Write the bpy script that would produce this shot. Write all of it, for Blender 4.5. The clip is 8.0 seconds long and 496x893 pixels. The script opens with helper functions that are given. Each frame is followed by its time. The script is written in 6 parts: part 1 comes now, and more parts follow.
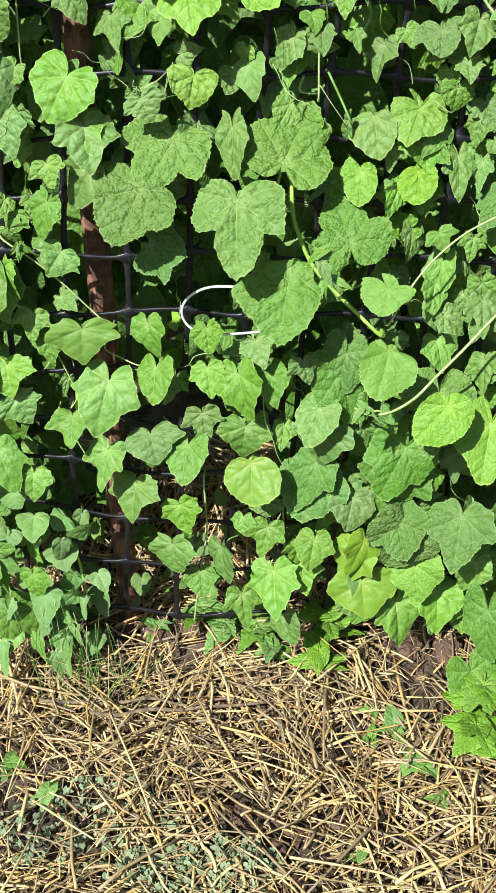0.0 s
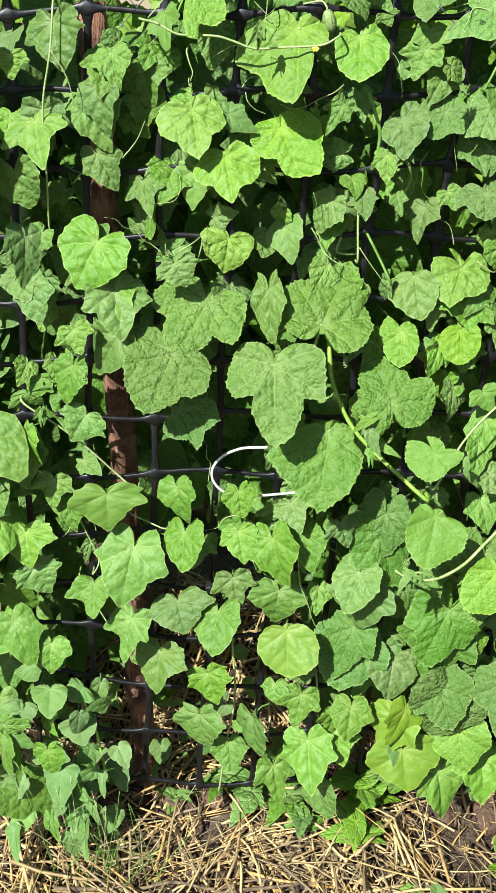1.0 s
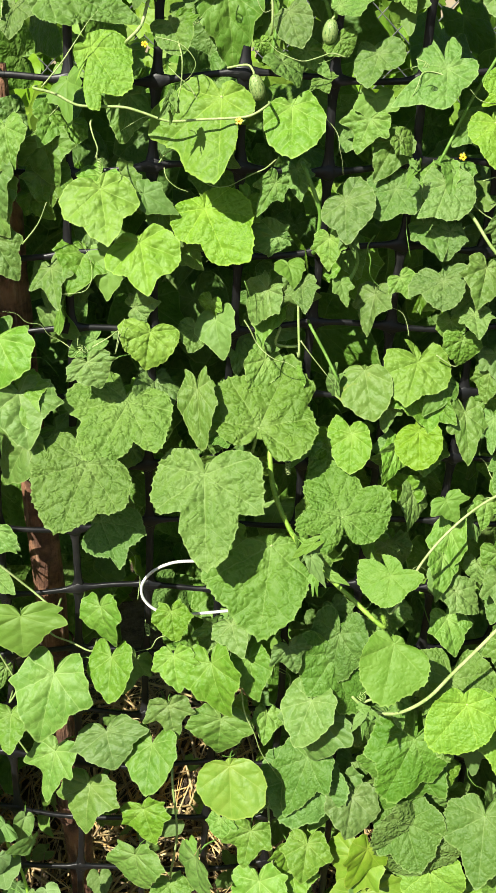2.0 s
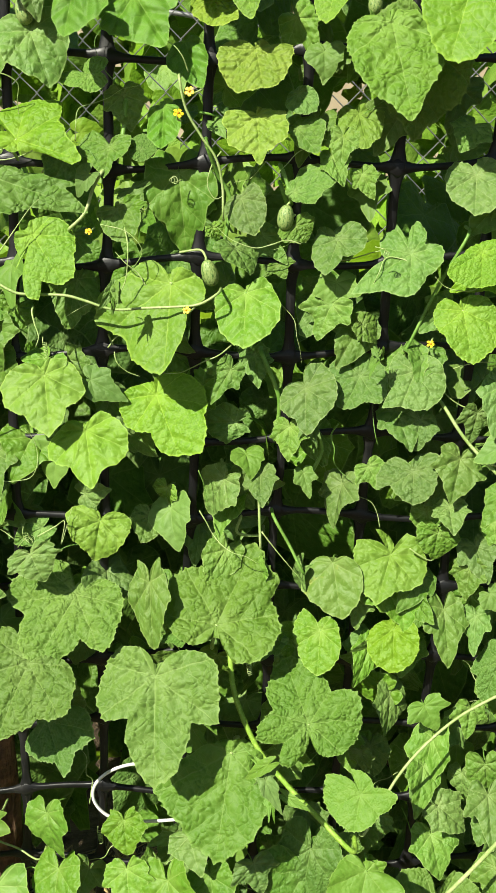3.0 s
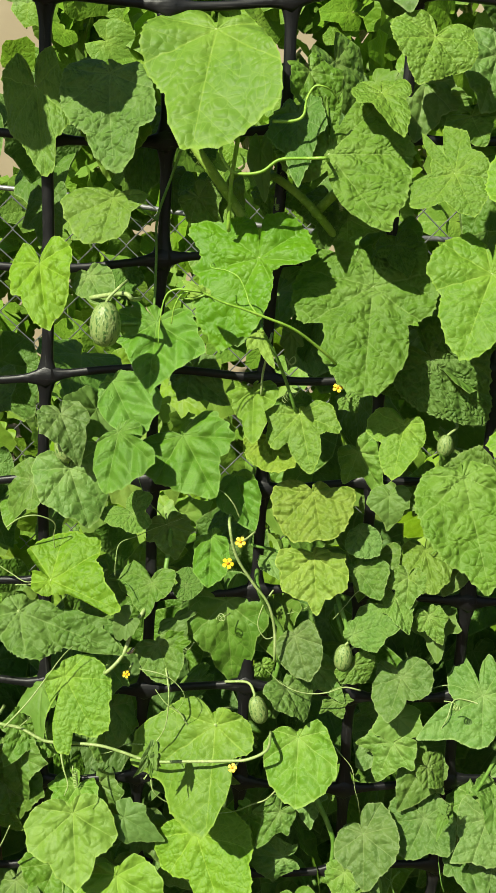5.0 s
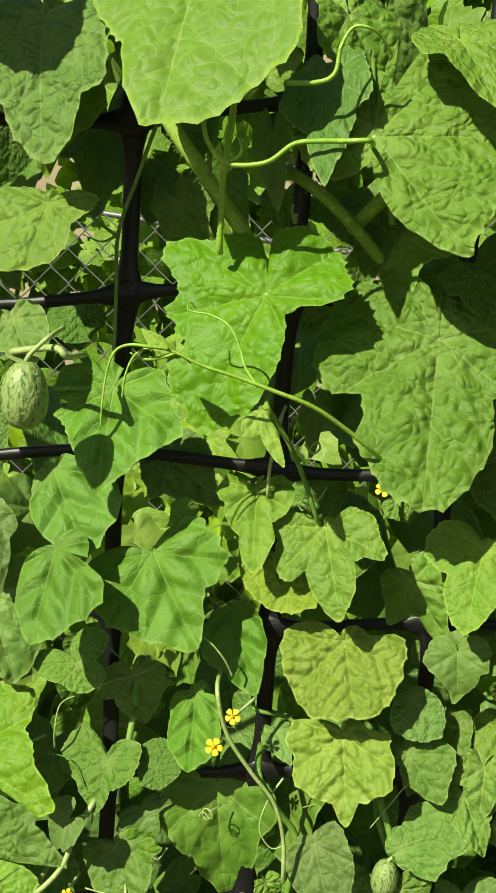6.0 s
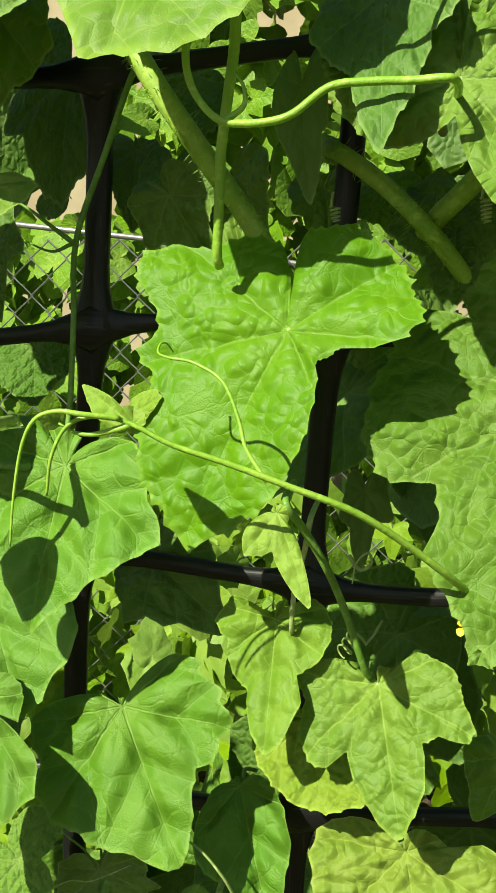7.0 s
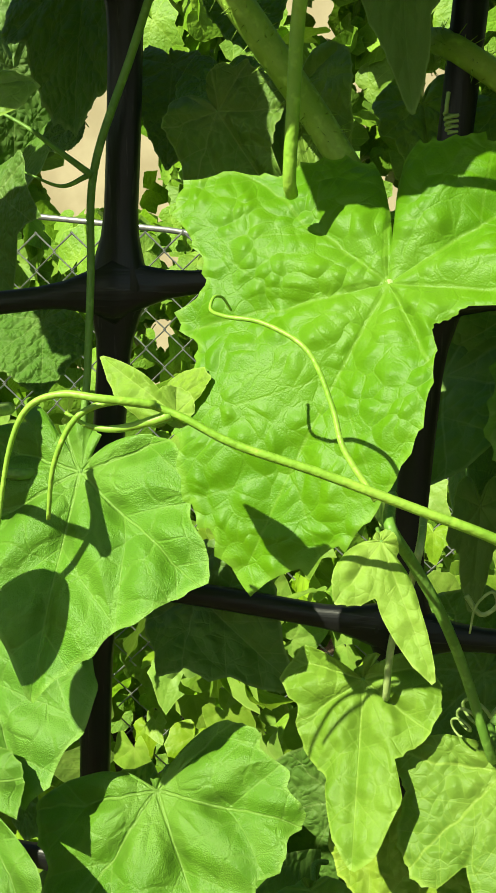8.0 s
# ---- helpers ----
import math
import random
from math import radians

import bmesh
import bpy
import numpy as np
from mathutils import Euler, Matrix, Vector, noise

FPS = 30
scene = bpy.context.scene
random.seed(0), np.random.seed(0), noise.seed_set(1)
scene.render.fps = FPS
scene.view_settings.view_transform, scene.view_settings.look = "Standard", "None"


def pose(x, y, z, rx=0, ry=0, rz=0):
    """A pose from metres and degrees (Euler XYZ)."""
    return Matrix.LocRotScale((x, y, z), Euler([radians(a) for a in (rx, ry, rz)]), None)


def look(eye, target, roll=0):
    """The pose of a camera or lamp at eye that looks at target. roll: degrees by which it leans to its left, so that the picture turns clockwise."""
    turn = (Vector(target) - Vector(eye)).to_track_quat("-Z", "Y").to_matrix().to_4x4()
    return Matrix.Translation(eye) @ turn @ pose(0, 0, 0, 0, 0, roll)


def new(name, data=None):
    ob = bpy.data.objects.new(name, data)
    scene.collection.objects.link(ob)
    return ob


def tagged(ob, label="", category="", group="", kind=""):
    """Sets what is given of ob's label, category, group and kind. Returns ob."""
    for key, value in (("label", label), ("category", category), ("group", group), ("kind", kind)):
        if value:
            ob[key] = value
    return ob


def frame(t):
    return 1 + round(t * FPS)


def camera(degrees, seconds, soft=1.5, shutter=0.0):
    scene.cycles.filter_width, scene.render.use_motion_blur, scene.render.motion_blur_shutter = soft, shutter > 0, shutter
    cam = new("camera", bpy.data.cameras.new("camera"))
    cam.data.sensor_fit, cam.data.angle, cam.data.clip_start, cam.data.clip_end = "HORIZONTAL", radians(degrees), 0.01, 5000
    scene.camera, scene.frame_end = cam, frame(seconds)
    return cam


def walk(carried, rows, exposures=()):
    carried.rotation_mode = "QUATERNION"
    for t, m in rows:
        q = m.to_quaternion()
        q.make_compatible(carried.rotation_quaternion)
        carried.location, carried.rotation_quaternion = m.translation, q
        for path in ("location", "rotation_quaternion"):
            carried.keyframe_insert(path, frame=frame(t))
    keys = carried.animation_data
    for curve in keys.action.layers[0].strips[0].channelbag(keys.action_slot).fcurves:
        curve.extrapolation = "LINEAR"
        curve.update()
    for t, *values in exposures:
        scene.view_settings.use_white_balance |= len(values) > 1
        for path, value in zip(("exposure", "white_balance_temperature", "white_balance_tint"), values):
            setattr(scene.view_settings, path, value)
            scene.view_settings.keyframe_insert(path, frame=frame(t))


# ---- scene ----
cam = camera(28.7, 8.0, soft=1.55)
SUN, SKY = 4.8, 0.05
EXPOSURES = [(0.0, 0.95, 5750, 9), (1.2, 0.92, 5950, 8), (2.3, 0.87, 6700, 3), (4.7, 0.50, 6850, -1), (5.8, 0.47, 7250, -3), (6.7, 0.62, 7350, -5), (8.0, 0.86, 7500, -13)]
PATH = [
    (0, (0.016, 0.01, 1.01), (-0.01, 1.744, 0.015), 0.3),
    (0.5, (-0.009, 0.046, 1.025), (0.003, 1.845, 0.151), 0.1),
    (1, (-0.053, 0.101, 1.052), (-0.026, 1.925, 0.231), 0.0),
    (1.2, (-0.067, 0.128, 1.06), (-0.039, 1.955, 0.246), 0.0),
    (2.3, (0.036, 0.288, 1.081), (0.089, 2.144, 0.339), -0.6),
    (2.5, (0.046, 0.305, 1.084), (0.102, 2.174, 0.376), -0.8),
    (3, (0.072, 0.334, 1.121), (0.047, 2.254, 0.56), -0.4),
    (3.5, (0.073, 0.334, 1.185), (0.023, 2.268, 0.68), -0.2),
    (4, (0.088, 0.343, 1.24), (0.006, 2.297, 0.821), -0.3),
    (4.5, (0.087, 0.37, 1.303), (-0.002, 2.33, 0.916), -0.3),
    (4.7, (0.063, 0.399, 1.32), (-0.013, 2.362, 0.945), -0.3),
    (5.8, (0.053, 0.616, 1.344), (-0.128, 2.578, 1.002), 1.0),
    (6, (0.066, 0.655, 1.343), (-0.122, 2.619, 1.019), 0.6),
    (6.5, (0.069, 0.731, 1.345), (-0.24, 2.69, 1.082), 0.9),
    (7, (0.067, 0.791, 1.343), (-0.261, 2.747, 1.081), 0.7),
    (7.5, (0.05, 0.83, 1.345), (-0.303, 2.78, 1.073), 0.2),
    (8, (0.045, 0.857, 1.334), (-0.333, 2.803, 1.069), 0.4),
]
walk(cam, [(t, look(eye, target, roll)) for t, eye, target, roll in PATH], EXPOSURES)

# ---- world and sun ----
world = bpy.data.worlds.new("sky")
scene.world = world
world.use_nodes = True
wn = world.node_tree.nodes
sky = wn.new("ShaderNodeTexSky")
sky.sky_type = "NISHITA"
sky.sun_disc = False
sky.sun_elevation, sky.sun_rotation = radians(41), radians(213)
wn["Background"].inputs["Strength"].default_value = SKY
world.node_tree.links.new(sky.outputs["Color"], wn["Background"].inputs["Color"])
sun_data = bpy.data.lights.new("sun", "SUN")
sun_data.energy, sun_data.angle, sun_data.color = SUN, radians(0.55), (1.0, 0.95, 0.86)
sun = new("sun", sun_data)
sun.matrix_world = look((-0.62, -0.95, 0.98), (0, 0, 0))


# ---- materials ----
class Graph:
    """A small shorthand for node materials."""

    def __init__(self, name):
        self.mat = bpy.data.materials.new(name)
        self.mat.use_nodes = True
        self.tree = self.mat.node_tree
        self.bsdf = self.tree.nodes["Principled BSDF"]
        self.out = self.tree.nodes["Material Output"]

    def put(self, socket, value):
        if isinstance(value, bpy.types.NodeSocket):
            self.tree.links.new(value, socket)
        elif value is not None:
            socket.default_value = value

    def node(self, kind, values=()):
        n = self.tree.nodes.new(kind)
        for key, value in dict(values).items():
            self.put(n.inputs[key], value)
        return n

    def math(self, op, a, b=0.0, c=None, clamp=False):
        n = self.node("ShaderNodeMath")
        n.operation, n.use_clamp = op, clamp
        self.put(n.inputs[0], a)
        self.put(n.inputs[1], b)
        self.put(n.inputs[2], c)
        return n.outputs[0]

    def ramp(self, value, lo, hi, a=0.0, b=1.0):
        n = self.node("ShaderNodeMapRange")
        n.interpolation_type = "SMOOTHSTEP"
        for i, v in enumerate((value, lo, hi, a, b)):
            self.put(n.inputs[i], v)
        return n.outputs[0]

    def mix(self, fac, a, b, blend="MIX"):
        n = self.node("ShaderNodeMix")
        n.data_type, n.blend_type = "RGBA", blend
        self.put(n.inputs[0], fac)
        self.put(n.inputs[6], a if isinstance(a, bpy.types.NodeSocket) else (*a, 1.0))
        self.put(n.inputs[7], b if isinstance(b, bpy.types.NodeSocket) else (*b, 1.0))
        return n.outputs[2]

    def cells(self, coords, scale, randomness=1.0):
        n = self.node("ShaderNodeTexVoronoi", {"Vector": coords, "Scale": scale, "Randomness": randomness})
        n.feature = "DISTANCE_TO_EDGE"
        return n.outputs["Distance"]

    def domes(self, coords, scale):
        """Soft bumps with narrow valleys between them."""
        n = self.node("ShaderNodeTexVoronoi")
        n.feature = "SMOOTH_F1"
        self.put(n.inputs["Vector"], coords)
        self.put(n.inputs["Scale"], scale)
        self.put(n.inputs["Smoothness"], 0.35)
        return self.ramp(n.outputs["Distance"], 0.0, 0.75, 1.0, 0.0)

    def noise(self, coords, scale, detail=3.0, rough=0.55):
        n = self.node("ShaderNodeTexNoise", {"Scale": scale, "Detail": detail, "Roughness": rough})
        self.put(n.inputs["Vector"], coords)
        return n.outputs["Fac"]

    def coords(self, which="Object"):
        return self.node("ShaderNodeTexCoord").outputs[which]

    def chance(self):
        """A number of its own for every object and every loose piece of a joined mesh."""
        a = self.node("ShaderNodeObjectInfo").outputs["Random"]
        b = self.node("ShaderNodeNewGeometry").outputs["Random Per Island"]
        return self.math("FRACT", self.math("ADD", a, b))

    def bump(self, height, strength, distance):
        n = self.node("ShaderNodeBump", {"Strength": strength, "Distance": distance, "Height": height})
        return n.outputs["Normal"]

    def finish(self, colour, rough=0.6, normal=None, metal=0.0, spec=0.5):
        self.put(self.bsdf.inputs["Base Color"], colour if isinstance(colour, bpy.types.NodeSocket) else (*colour, 1.0))
        self.put(self.bsdf.inputs["Roughness"], rough)
        self.put(self.bsdf.inputs["Metallic"], metal)
        self.put(self.bsdf.inputs["Specular IOR Level"], spec)
        if normal is not None:
            self.put(self.bsdf.inputs["Normal"], normal)
        return self.mat


def leaf_material(name, deep, light, vein, cells=9.0, relief=0.5, rough=0.43, glow=0.13, puffs=0.7, vary=1.0, wear=0.25, spots=None, veins=0.5, ribs=3.2, panels=0.6, shine=0.30):
    """A leaf blade: main veins that fan out from the stalk, ribs that branch off them, a fine net between, mottling, and light that shines through."""
    g = Graph(name)
    blade = g.node("ShaderNodeUVMap")
    blade.uv_map = "blade"
    uv = blade.outputs["UV"]
    luck = g.chance()
    sep = g.node("ShaderNodeSeparateXYZ", {"Vector": uv})
    u, v = g.math("ABSOLUTE", sep.outputs[0]), sep.outputs[1]
    wob = g.math("MULTIPLY", g.math("SUBTRACT", g.noise(uv, 4.0, 2.0), 0.5), 0.07)
    near = reach = None
    for turn in (0, 55, 105, 150):
        s, c = math.sin(radians(turn)), math.cos(radians(turn))
        side = g.math("ABSOLUTE", g.math("ADD", g.math("SUBTRACT", g.math("MULTIPLY", u, c), g.math("MULTIPLY", v, s)), wob if turn else g.math("MULTIPLY", wob, 0.3)))
        along = g.math("ADD", g.math("MULTIPLY", u, s), g.math("MULTIPLY", v, c))
        behind = g.math("MULTIPLY", g.math("MAXIMUM", g.math("MULTIPLY", along, -1.0), 0.0), 6.0)
        d = g.math("ADD", side, behind)
        if near is None:
            near, reach = d, along
        else:
            closer = g.math("LESS_THAN", d, near)
            reach = g.math("ADD", g.math("MULTIPLY", along, closer), g.math("MULTIPLY", reach, g.math("SUBTRACT", 1.0, closer)))
            near = g.math("MINIMUM", near, d)
    main = g.ramp(g.math("ADD", near, g.math("MULTIPLY", reach, 0.008)), 0.005, 0.014, 1.0, 0.0)
    valley = g.ramp(near, 0.0, 0.07)
    phase = g.math("MULTIPLY", g.math("ADD", g.math("SUBTRACT", reach, g.math("MULTIPLY", near, 0.95)), g.math("MULTIPLY", wob, 0.8)), ribs)
    wave = g.math("ABSOLUTE", g.math("SUBTRACT", g.math("FRACT", g.math("ADD", phase, 10.0)), 0.5))
    rib = g.ramp(wave, 0.470, 0.495)
    dome = g.math("SUBTRACT", 1.0, g.ramp(wave, 0.05, 0.5))
    shift = g.node("ShaderNodeVectorMath")
    g.put(shift.inputs[0], uv)
    comb = g.node("ShaderNodeCombineXYZ", {"X": g.math("MULTIPLY", luck, 17.0), "Y": g.math("MULTIPLY", luck, 9.0), "Z": 0.0})
    g.put(shift.inputs[1], comb.outputs[0])
    place = shift.outputs[0]
    sway = g.node("ShaderNodeTexNoise", {"Vector": place, "Scale": 6.0, "Detail": 1.0})
    bent = g.node("ShaderNodeVectorMath", {0: sway.outputs["Color"], 1: (0.13, 0.13, 0.0), 2: place})
    bent.operation = "MULTIPLY_ADD"
    puff = g.domes(bent.outputs[0], cells)
    net = g.cells(bent.outputs[0], cells, 0.9)
    line = g.ramp(net, 0.0, 0.09, 1.0, 0.0)
    grain = g.noise(place, 60.0, 2.0)
    mottle = g.noise(place, 2.6, 4.0)
    base = g.mix(g.ramp(mottle, 0.3, 0.7), deep, light)
    base = g.mix(g.math("MULTIPLY", g.math("SUBTRACT", 1.0, g.ramp(grain, 0.3, 0.75)), 0.16), base, tuple(0.6 * k for k in deep))
    base = g.mix(g.math("MULTIPLY", line, 0.32 * veins), base, vein)
    base = g.mix(g.math("MULTIPLY", rib, 0.55 * veins), base, vein)
    base = g.mix(g.math("MULTIPLY", main, veins), base, vein)
    span = g.node("ShaderNodeVectorMath", {0: uv})
    span.operation = "LENGTH"
    base = g.mix(g.math("MULTIPLY", g.ramp(span.outputs["Value"], 0.02, 0.38, 1.0, 0.0), 0.7 * veins), base, vein)
    edge = g.node("ShaderNodeUVMap")
    edge.uv_map = "rim"
    hem = g.ramp(g.node("ShaderNodeSeparateXYZ", {"Vector": edge.outputs["UV"]}).outputs[0], 0.955, 0.99)
    base = g.mix(g.math("MULTIPLY", hem, 0.6), base, tuple(1.15 * k for k in vein))
    worn = g.ramp(g.noise(place, 7.0, 5.0, 0.7), 0.62, 0.78)
    base = g.mix(g.math("MULTIPLY", worn, wear), base, (0.36, 0.38, 0.13))
    if spots:
        base = g.mix(g.ramp(g.noise(place, 3.2, 3.0), 0.60, 0.74), base, spots)
    tone = g.math("FRACT", g.math("MULTIPLY", luck, 3.7))
    hsv = g.node("ShaderNodeHueSaturation", {"Hue": g.math("ADD", 0.498 - 0.007 * vary, g.math("MULTIPLY", luck, 0.014 * vary)), "Saturation": g.math("ADD", 1.0 - 0.10 * vary, g.math("MULTIPLY", g.math("FRACT", g.math("MULTIPLY", luck, 7.3)), 0.2 * vary)), "Value": g.math("ADD", 1.0 - 0.20 * vary, g.math("MULTIPLY", tone, 0.4 * vary)), "Color": base})
    colour = hsv.outputs["Color"]
    height = g.math("ADD", g.math("MULTIPLY", dome, panels), g.math("MULTIPLY", valley, 0.38))
    height = g.math("ADD", height, g.math("MULTIPLY", puff, puffs))
    height = g.math("ADD", height, g.math("MULTIPLY", grain, 0.09))
    height = g.math("SUBTRACT", height, g.math("MULTIPLY", line, 0.05))
    height = g.math("SUBTRACT", height, g.math("MULTIPLY", rib, 0.03))
    height = g.math("SUBTRACT", height, g.math("MULTIPLY", main, 0.08))
    height = g.math("ADD", height, g.math("MULTIPLY", g.noise(place, 170.0, 1.0), 0.07))
    normal = g.bump(height, relief, 0.0028)
    g.finish(colour, g.math("ADD", rough, g.math("MULTIPLY", grain, 0.15)), normal, spec=shine)
    through_light = g.node("ShaderNodeBsdfTranslucent", {"Color": g.mix(0.4, colour, (0.26, 0.42, 0.03)), "Normal": normal})
    both = g.node("ShaderNodeMixShader", {0: glow, 1: g.bsdf.outputs[0], 2: through_light.outputs[0]})
    g.put(g.out.inputs["Surface"], both.outputs[0])
    return g.mat


LEAF = {
    "plain": leaf_material("leaf_green", (0.105, 0.219, 0.030), (0.145, 0.264, 0.043), (0.233, 0.341, 0.092), relief=0.5, veins=0.65, vary=1.0),
    "glossy": leaf_material("leaf_glossy_green", (0.092, 0.240, 0.017), (0.129, 0.296, 0.027), (0.190, 0.345, 0.061), cells=6.0, relief=1.0, puffs=0.30, rough=0.36, wear=0.05, veins=0.7, vary=0.45, ribs=2.8, panels=0.6, shine=0.40),
    "quilted": leaf_material("leaf_pale_quilted", (0.141, 0.273, 0.023), (0.187, 0.327, 0.035), (0.255, 0.392, 0.063), cells=8.5, relief=0.55, vary=0.6, rough=0.42, wear=0.2),
    "shoot": leaf_material("leaf_shoot_pale", (0.20, 0.35, 0.035), (0.26, 0.41, 0.055), (0.32, 0.45, 0.09), cells=9.0, relief=0.35, rough=0.5, wear=0.05, veins=0.4, vary=0.2, glow=0.2),
    "bright": leaf_material("leaf_bright_new", (0.115, 0.244, 0.022), (0.147, 0.277, 0.033), (0.212, 0.328, 0.066), cells=13.0, relief=0.3, rough=0.5, wear=0.08, veins=0.4, vary=0.2),
    "old": leaf_material("leaf_old_pale", (0.167, 0.275, 0.032), (0.229, 0.332, 0.050), (0.306, 0.408, 0.077), cells=9.0, relief=0.6, puffs=0.9, vary=0.5, rough=0.42, wear=0.3, ribs=4.6),
    "young": leaf_material("leaf_young", (0.119, 0.231, 0.039), (0.149, 0.263, 0.056), (0.221, 0.335, 0.084), cells=8.0, relief=0.22, rough=0.5, wear=0.1, veins=0.3),
    "yellowing": leaf_material("leaf_yellowing", (0.130, 0.245, 0.022), (0.175, 0.285, 0.030), (0.253, 0.329, 0.060), vary=0.4, cells=8.0, relief=0.2, wear=0.2),
    "spotted": leaf_material("leaf_spotted", (0.122, 0.231, 0.030), (0.158, 0.264, 0.045), (0.234, 0.326, 0.089), relief=0.4, vary=0.4, spots=(0.27, 0.31, 0.050)),
    "large": leaf_material("leaf_cucumber", (0.099, 0.202, 0.027), (0.134, 0.243, 0.038), (0.186, 0.294, 0.071), cells=18.0, relief=0.75, puffs=0.7, vary=0.7, rough=0.48, wear=0.15, ribs=4.0, veins=0.8),
    "broad": leaf_material("leaf_broad", (0.123, 0.260, 0.020), (0.158, 0.298, 0.027), (0.237, 0.382, 0.047), cells=15.0, relief=0.45, rough=0.46, wear=0.12, ribs=4.4, veins=0.8, vary=0.5),
    # Rough cucumber leaves; the dark tone also puts shade into leaves further back.
    "rough": leaf_material("leaf_rough_and_shaded", (0.078, 0.178, 0.022), (0.110, 0.222, 0.034), (0.204, 0.310, 0.086), vary=0.7, cells=17.0, relief=0.5, rough=0.48, wear=0.12, ribs=4.4),
    "crumpled": leaf_material("leaf_crumpled_bright", (0.094, 0.251, 0.009), (0.124, 0.291, 0.012), (0.174, 0.330, 0.039), cells=15.0, relief=0.42, puffs=0.8, rough=0.42, glow=0.20, wear=0.04, vary=0.15),
    "weed": leaf_material("leaf_weed", (0.116, 0.228, 0.047), (0.163, 0.284, 0.077), (0.232, 0.344, 0.129), relief=0.2, rough=0.6),
    # Lighter leaf copy: sunshine on the garden plants is put into the colour.
    "garden": leaf_material("leaf_garden_sun_tone", (0.17, 0.31, 0.030), (0.24, 0.38, 0.045), (0.27, 0.39, 0.07), relief=0.2, glow=0.22),
    "creeping": leaf_material("leaf_grey_green", (0.17, 0.23, 0.11), (0.25, 0.31, 0.17), (0.30, 0.36, 0.2), relief=0.1, rough=0.7),
}


def stalk_material(name, low, high, rough=0.5):
    g = Graph(name)
    p = g.coords()
    colour = g.mix(g.ramp(g.noise(p, 60.0, 4.0), 0.35, 0.7), low, high)
    colour = g.mix(g.ramp(g.noise(p, 400.0, 2.0), 0.5, 0.75), colour, tuple(min(0.9, 1.25 * k) for k in high))
    return g.finish(colour, rough, g.bump(g.noise(p, 700.0, 2.0), 0.4, 0.0006))


STALK = {
    "green": stalk_material("stalk_green", (0.11, 0.24, 0.03), (0.18, 0.33, 0.06)),
    "pale": stalk_material("stalk_pale", (0.26, 0.38, 0.10), (0.40, 0.48, 0.20)),
    "hairy": stalk_material("stalk_hairy", (0.20, 0.36, 0.03), (0.30, 0.46, 0.07), 0.6),
    "bright": stalk_material("stalk_bright", (0.22, 0.42, 0.04), (0.32, 0.52, 0.07), 0.45),
    "dry": stalk_material("stalk_dry", (0.40, 0.33, 0.16), (0.55, 0.47, 0.26), 0.7),
}


def plastic_black(name, stretch):
    g = Graph(name)
    p = g.coords()
    dust = g.ramp(g.noise(p, 35.0, 5.0, 0.65), 0.5, 0.8)
    streak = g.noise(g.node("ShaderNodeMapping", {"Vector": p, "Scale": stretch}).outputs[0], 1.0, 3.0)
    colour = g.mix(g.math("MULTIPLY", dust, 0.3), (0.007, 0.007, 0.008), (0.06, 0.056, 0.052))
    colour = g.mix(g.math("MULTIPLY", g.ramp(streak, 0.60, 0.72), 0.35), colour, (0.09, 0.088, 0.085))
    return g.finish(colour, g.math("ADD", 0.40, g.math("MULTIPLY", dust, 0.3)), g.bump(streak, 0.25, 0.0006), spec=0.4)


def rusty():
    g = Graph("rusty_steel")
    p = g.coords()
    a = g.noise(p, 40.0, 6.0, 0.65)
    b = g.noise(g.node("ShaderNodeMapping", {"Vector": p, "Scale": (160.0, 160.0, 22.0)}).outputs[0], 1.0, 4.0)
    colour = g.mix(g.ramp(a, 0.38, 0.66), (0.085, 0.038, 0.022), (0.29, 0.140, 0.075))
    colour = g.mix(g.math("MULTIPLY", g.ramp(b, 0.55, 0.7), 0.7), colour, (0.40, 0.24, 0.15))
    colour = g.mix(g.math("MULTIPLY", g.ramp(g.noise(p, 14.0, 3.0), 0.55, 0.75), 0.6), colour, (0.05, 0.03, 0.022))
    return g.finish(colour, 0.75, g.bump(g.math("ADD", a, g.math("MULTIPLY", b, 1.5)), 1.0, 0.004))


def soil_material(name="soil", low=(0.045, 0.03, 0.02), high=(0.16, 0.115, 0.075)):
    g = Graph(name)
    p = g.coords()
    a = g.noise(p, 22.0, 8.0, 0.65)
    colour = g.mix(g.ramp(a, 0.3, 0.72), low, high)
    colour = g.mix(g.math("MULTIPLY", g.ramp(g.noise(p, 160.0, 4.0), 0.5, 0.75), 0.5), colour, tuple(1.5 * k for k in high))
    return g.finish(colour, 0.95, g.bump(g.math("ADD", a, g.math("MULTIPLY", g.noise(p, 240.0, 4.0), 0.4)), 1.0, 0.02), spec=0.2)


def straw_material():
    g = Graph("straw")
    luck = g.chance()
    q = g.coords()
    other = g.math("FRACT", g.math("MULTIPLY", luck, 5.3))
    colour = g.mix(g.ramp(luck, 0.0, 1.0), (0.22, 0.135, 0.045), (0.66, 0.49, 0.20))
    colour = g.mix(g.ramp(other, 0.78, 0.95), colour, (0.55, 0.31, 0.07))
    colour = g.mix(g.ramp(other, 0.22, 0.05), colour, (0.13, 0.09, 0.05))
    colour = g.mix(g.math("MULTIPLY", g.ramp(g.noise(q, 45.0, 5.0), 0.48, 0.70), 0.6), colour, (0.12, 0.08, 0.04))
    streak = g.noise(q, 500.0, 2.0)
    return g.finish(g.mix(g.math("MULTIPLY", streak, 0.22), colour, (0.80, 0.68, 0.42)), 0.5, g.bump(streak, 0.3, 0.0008))


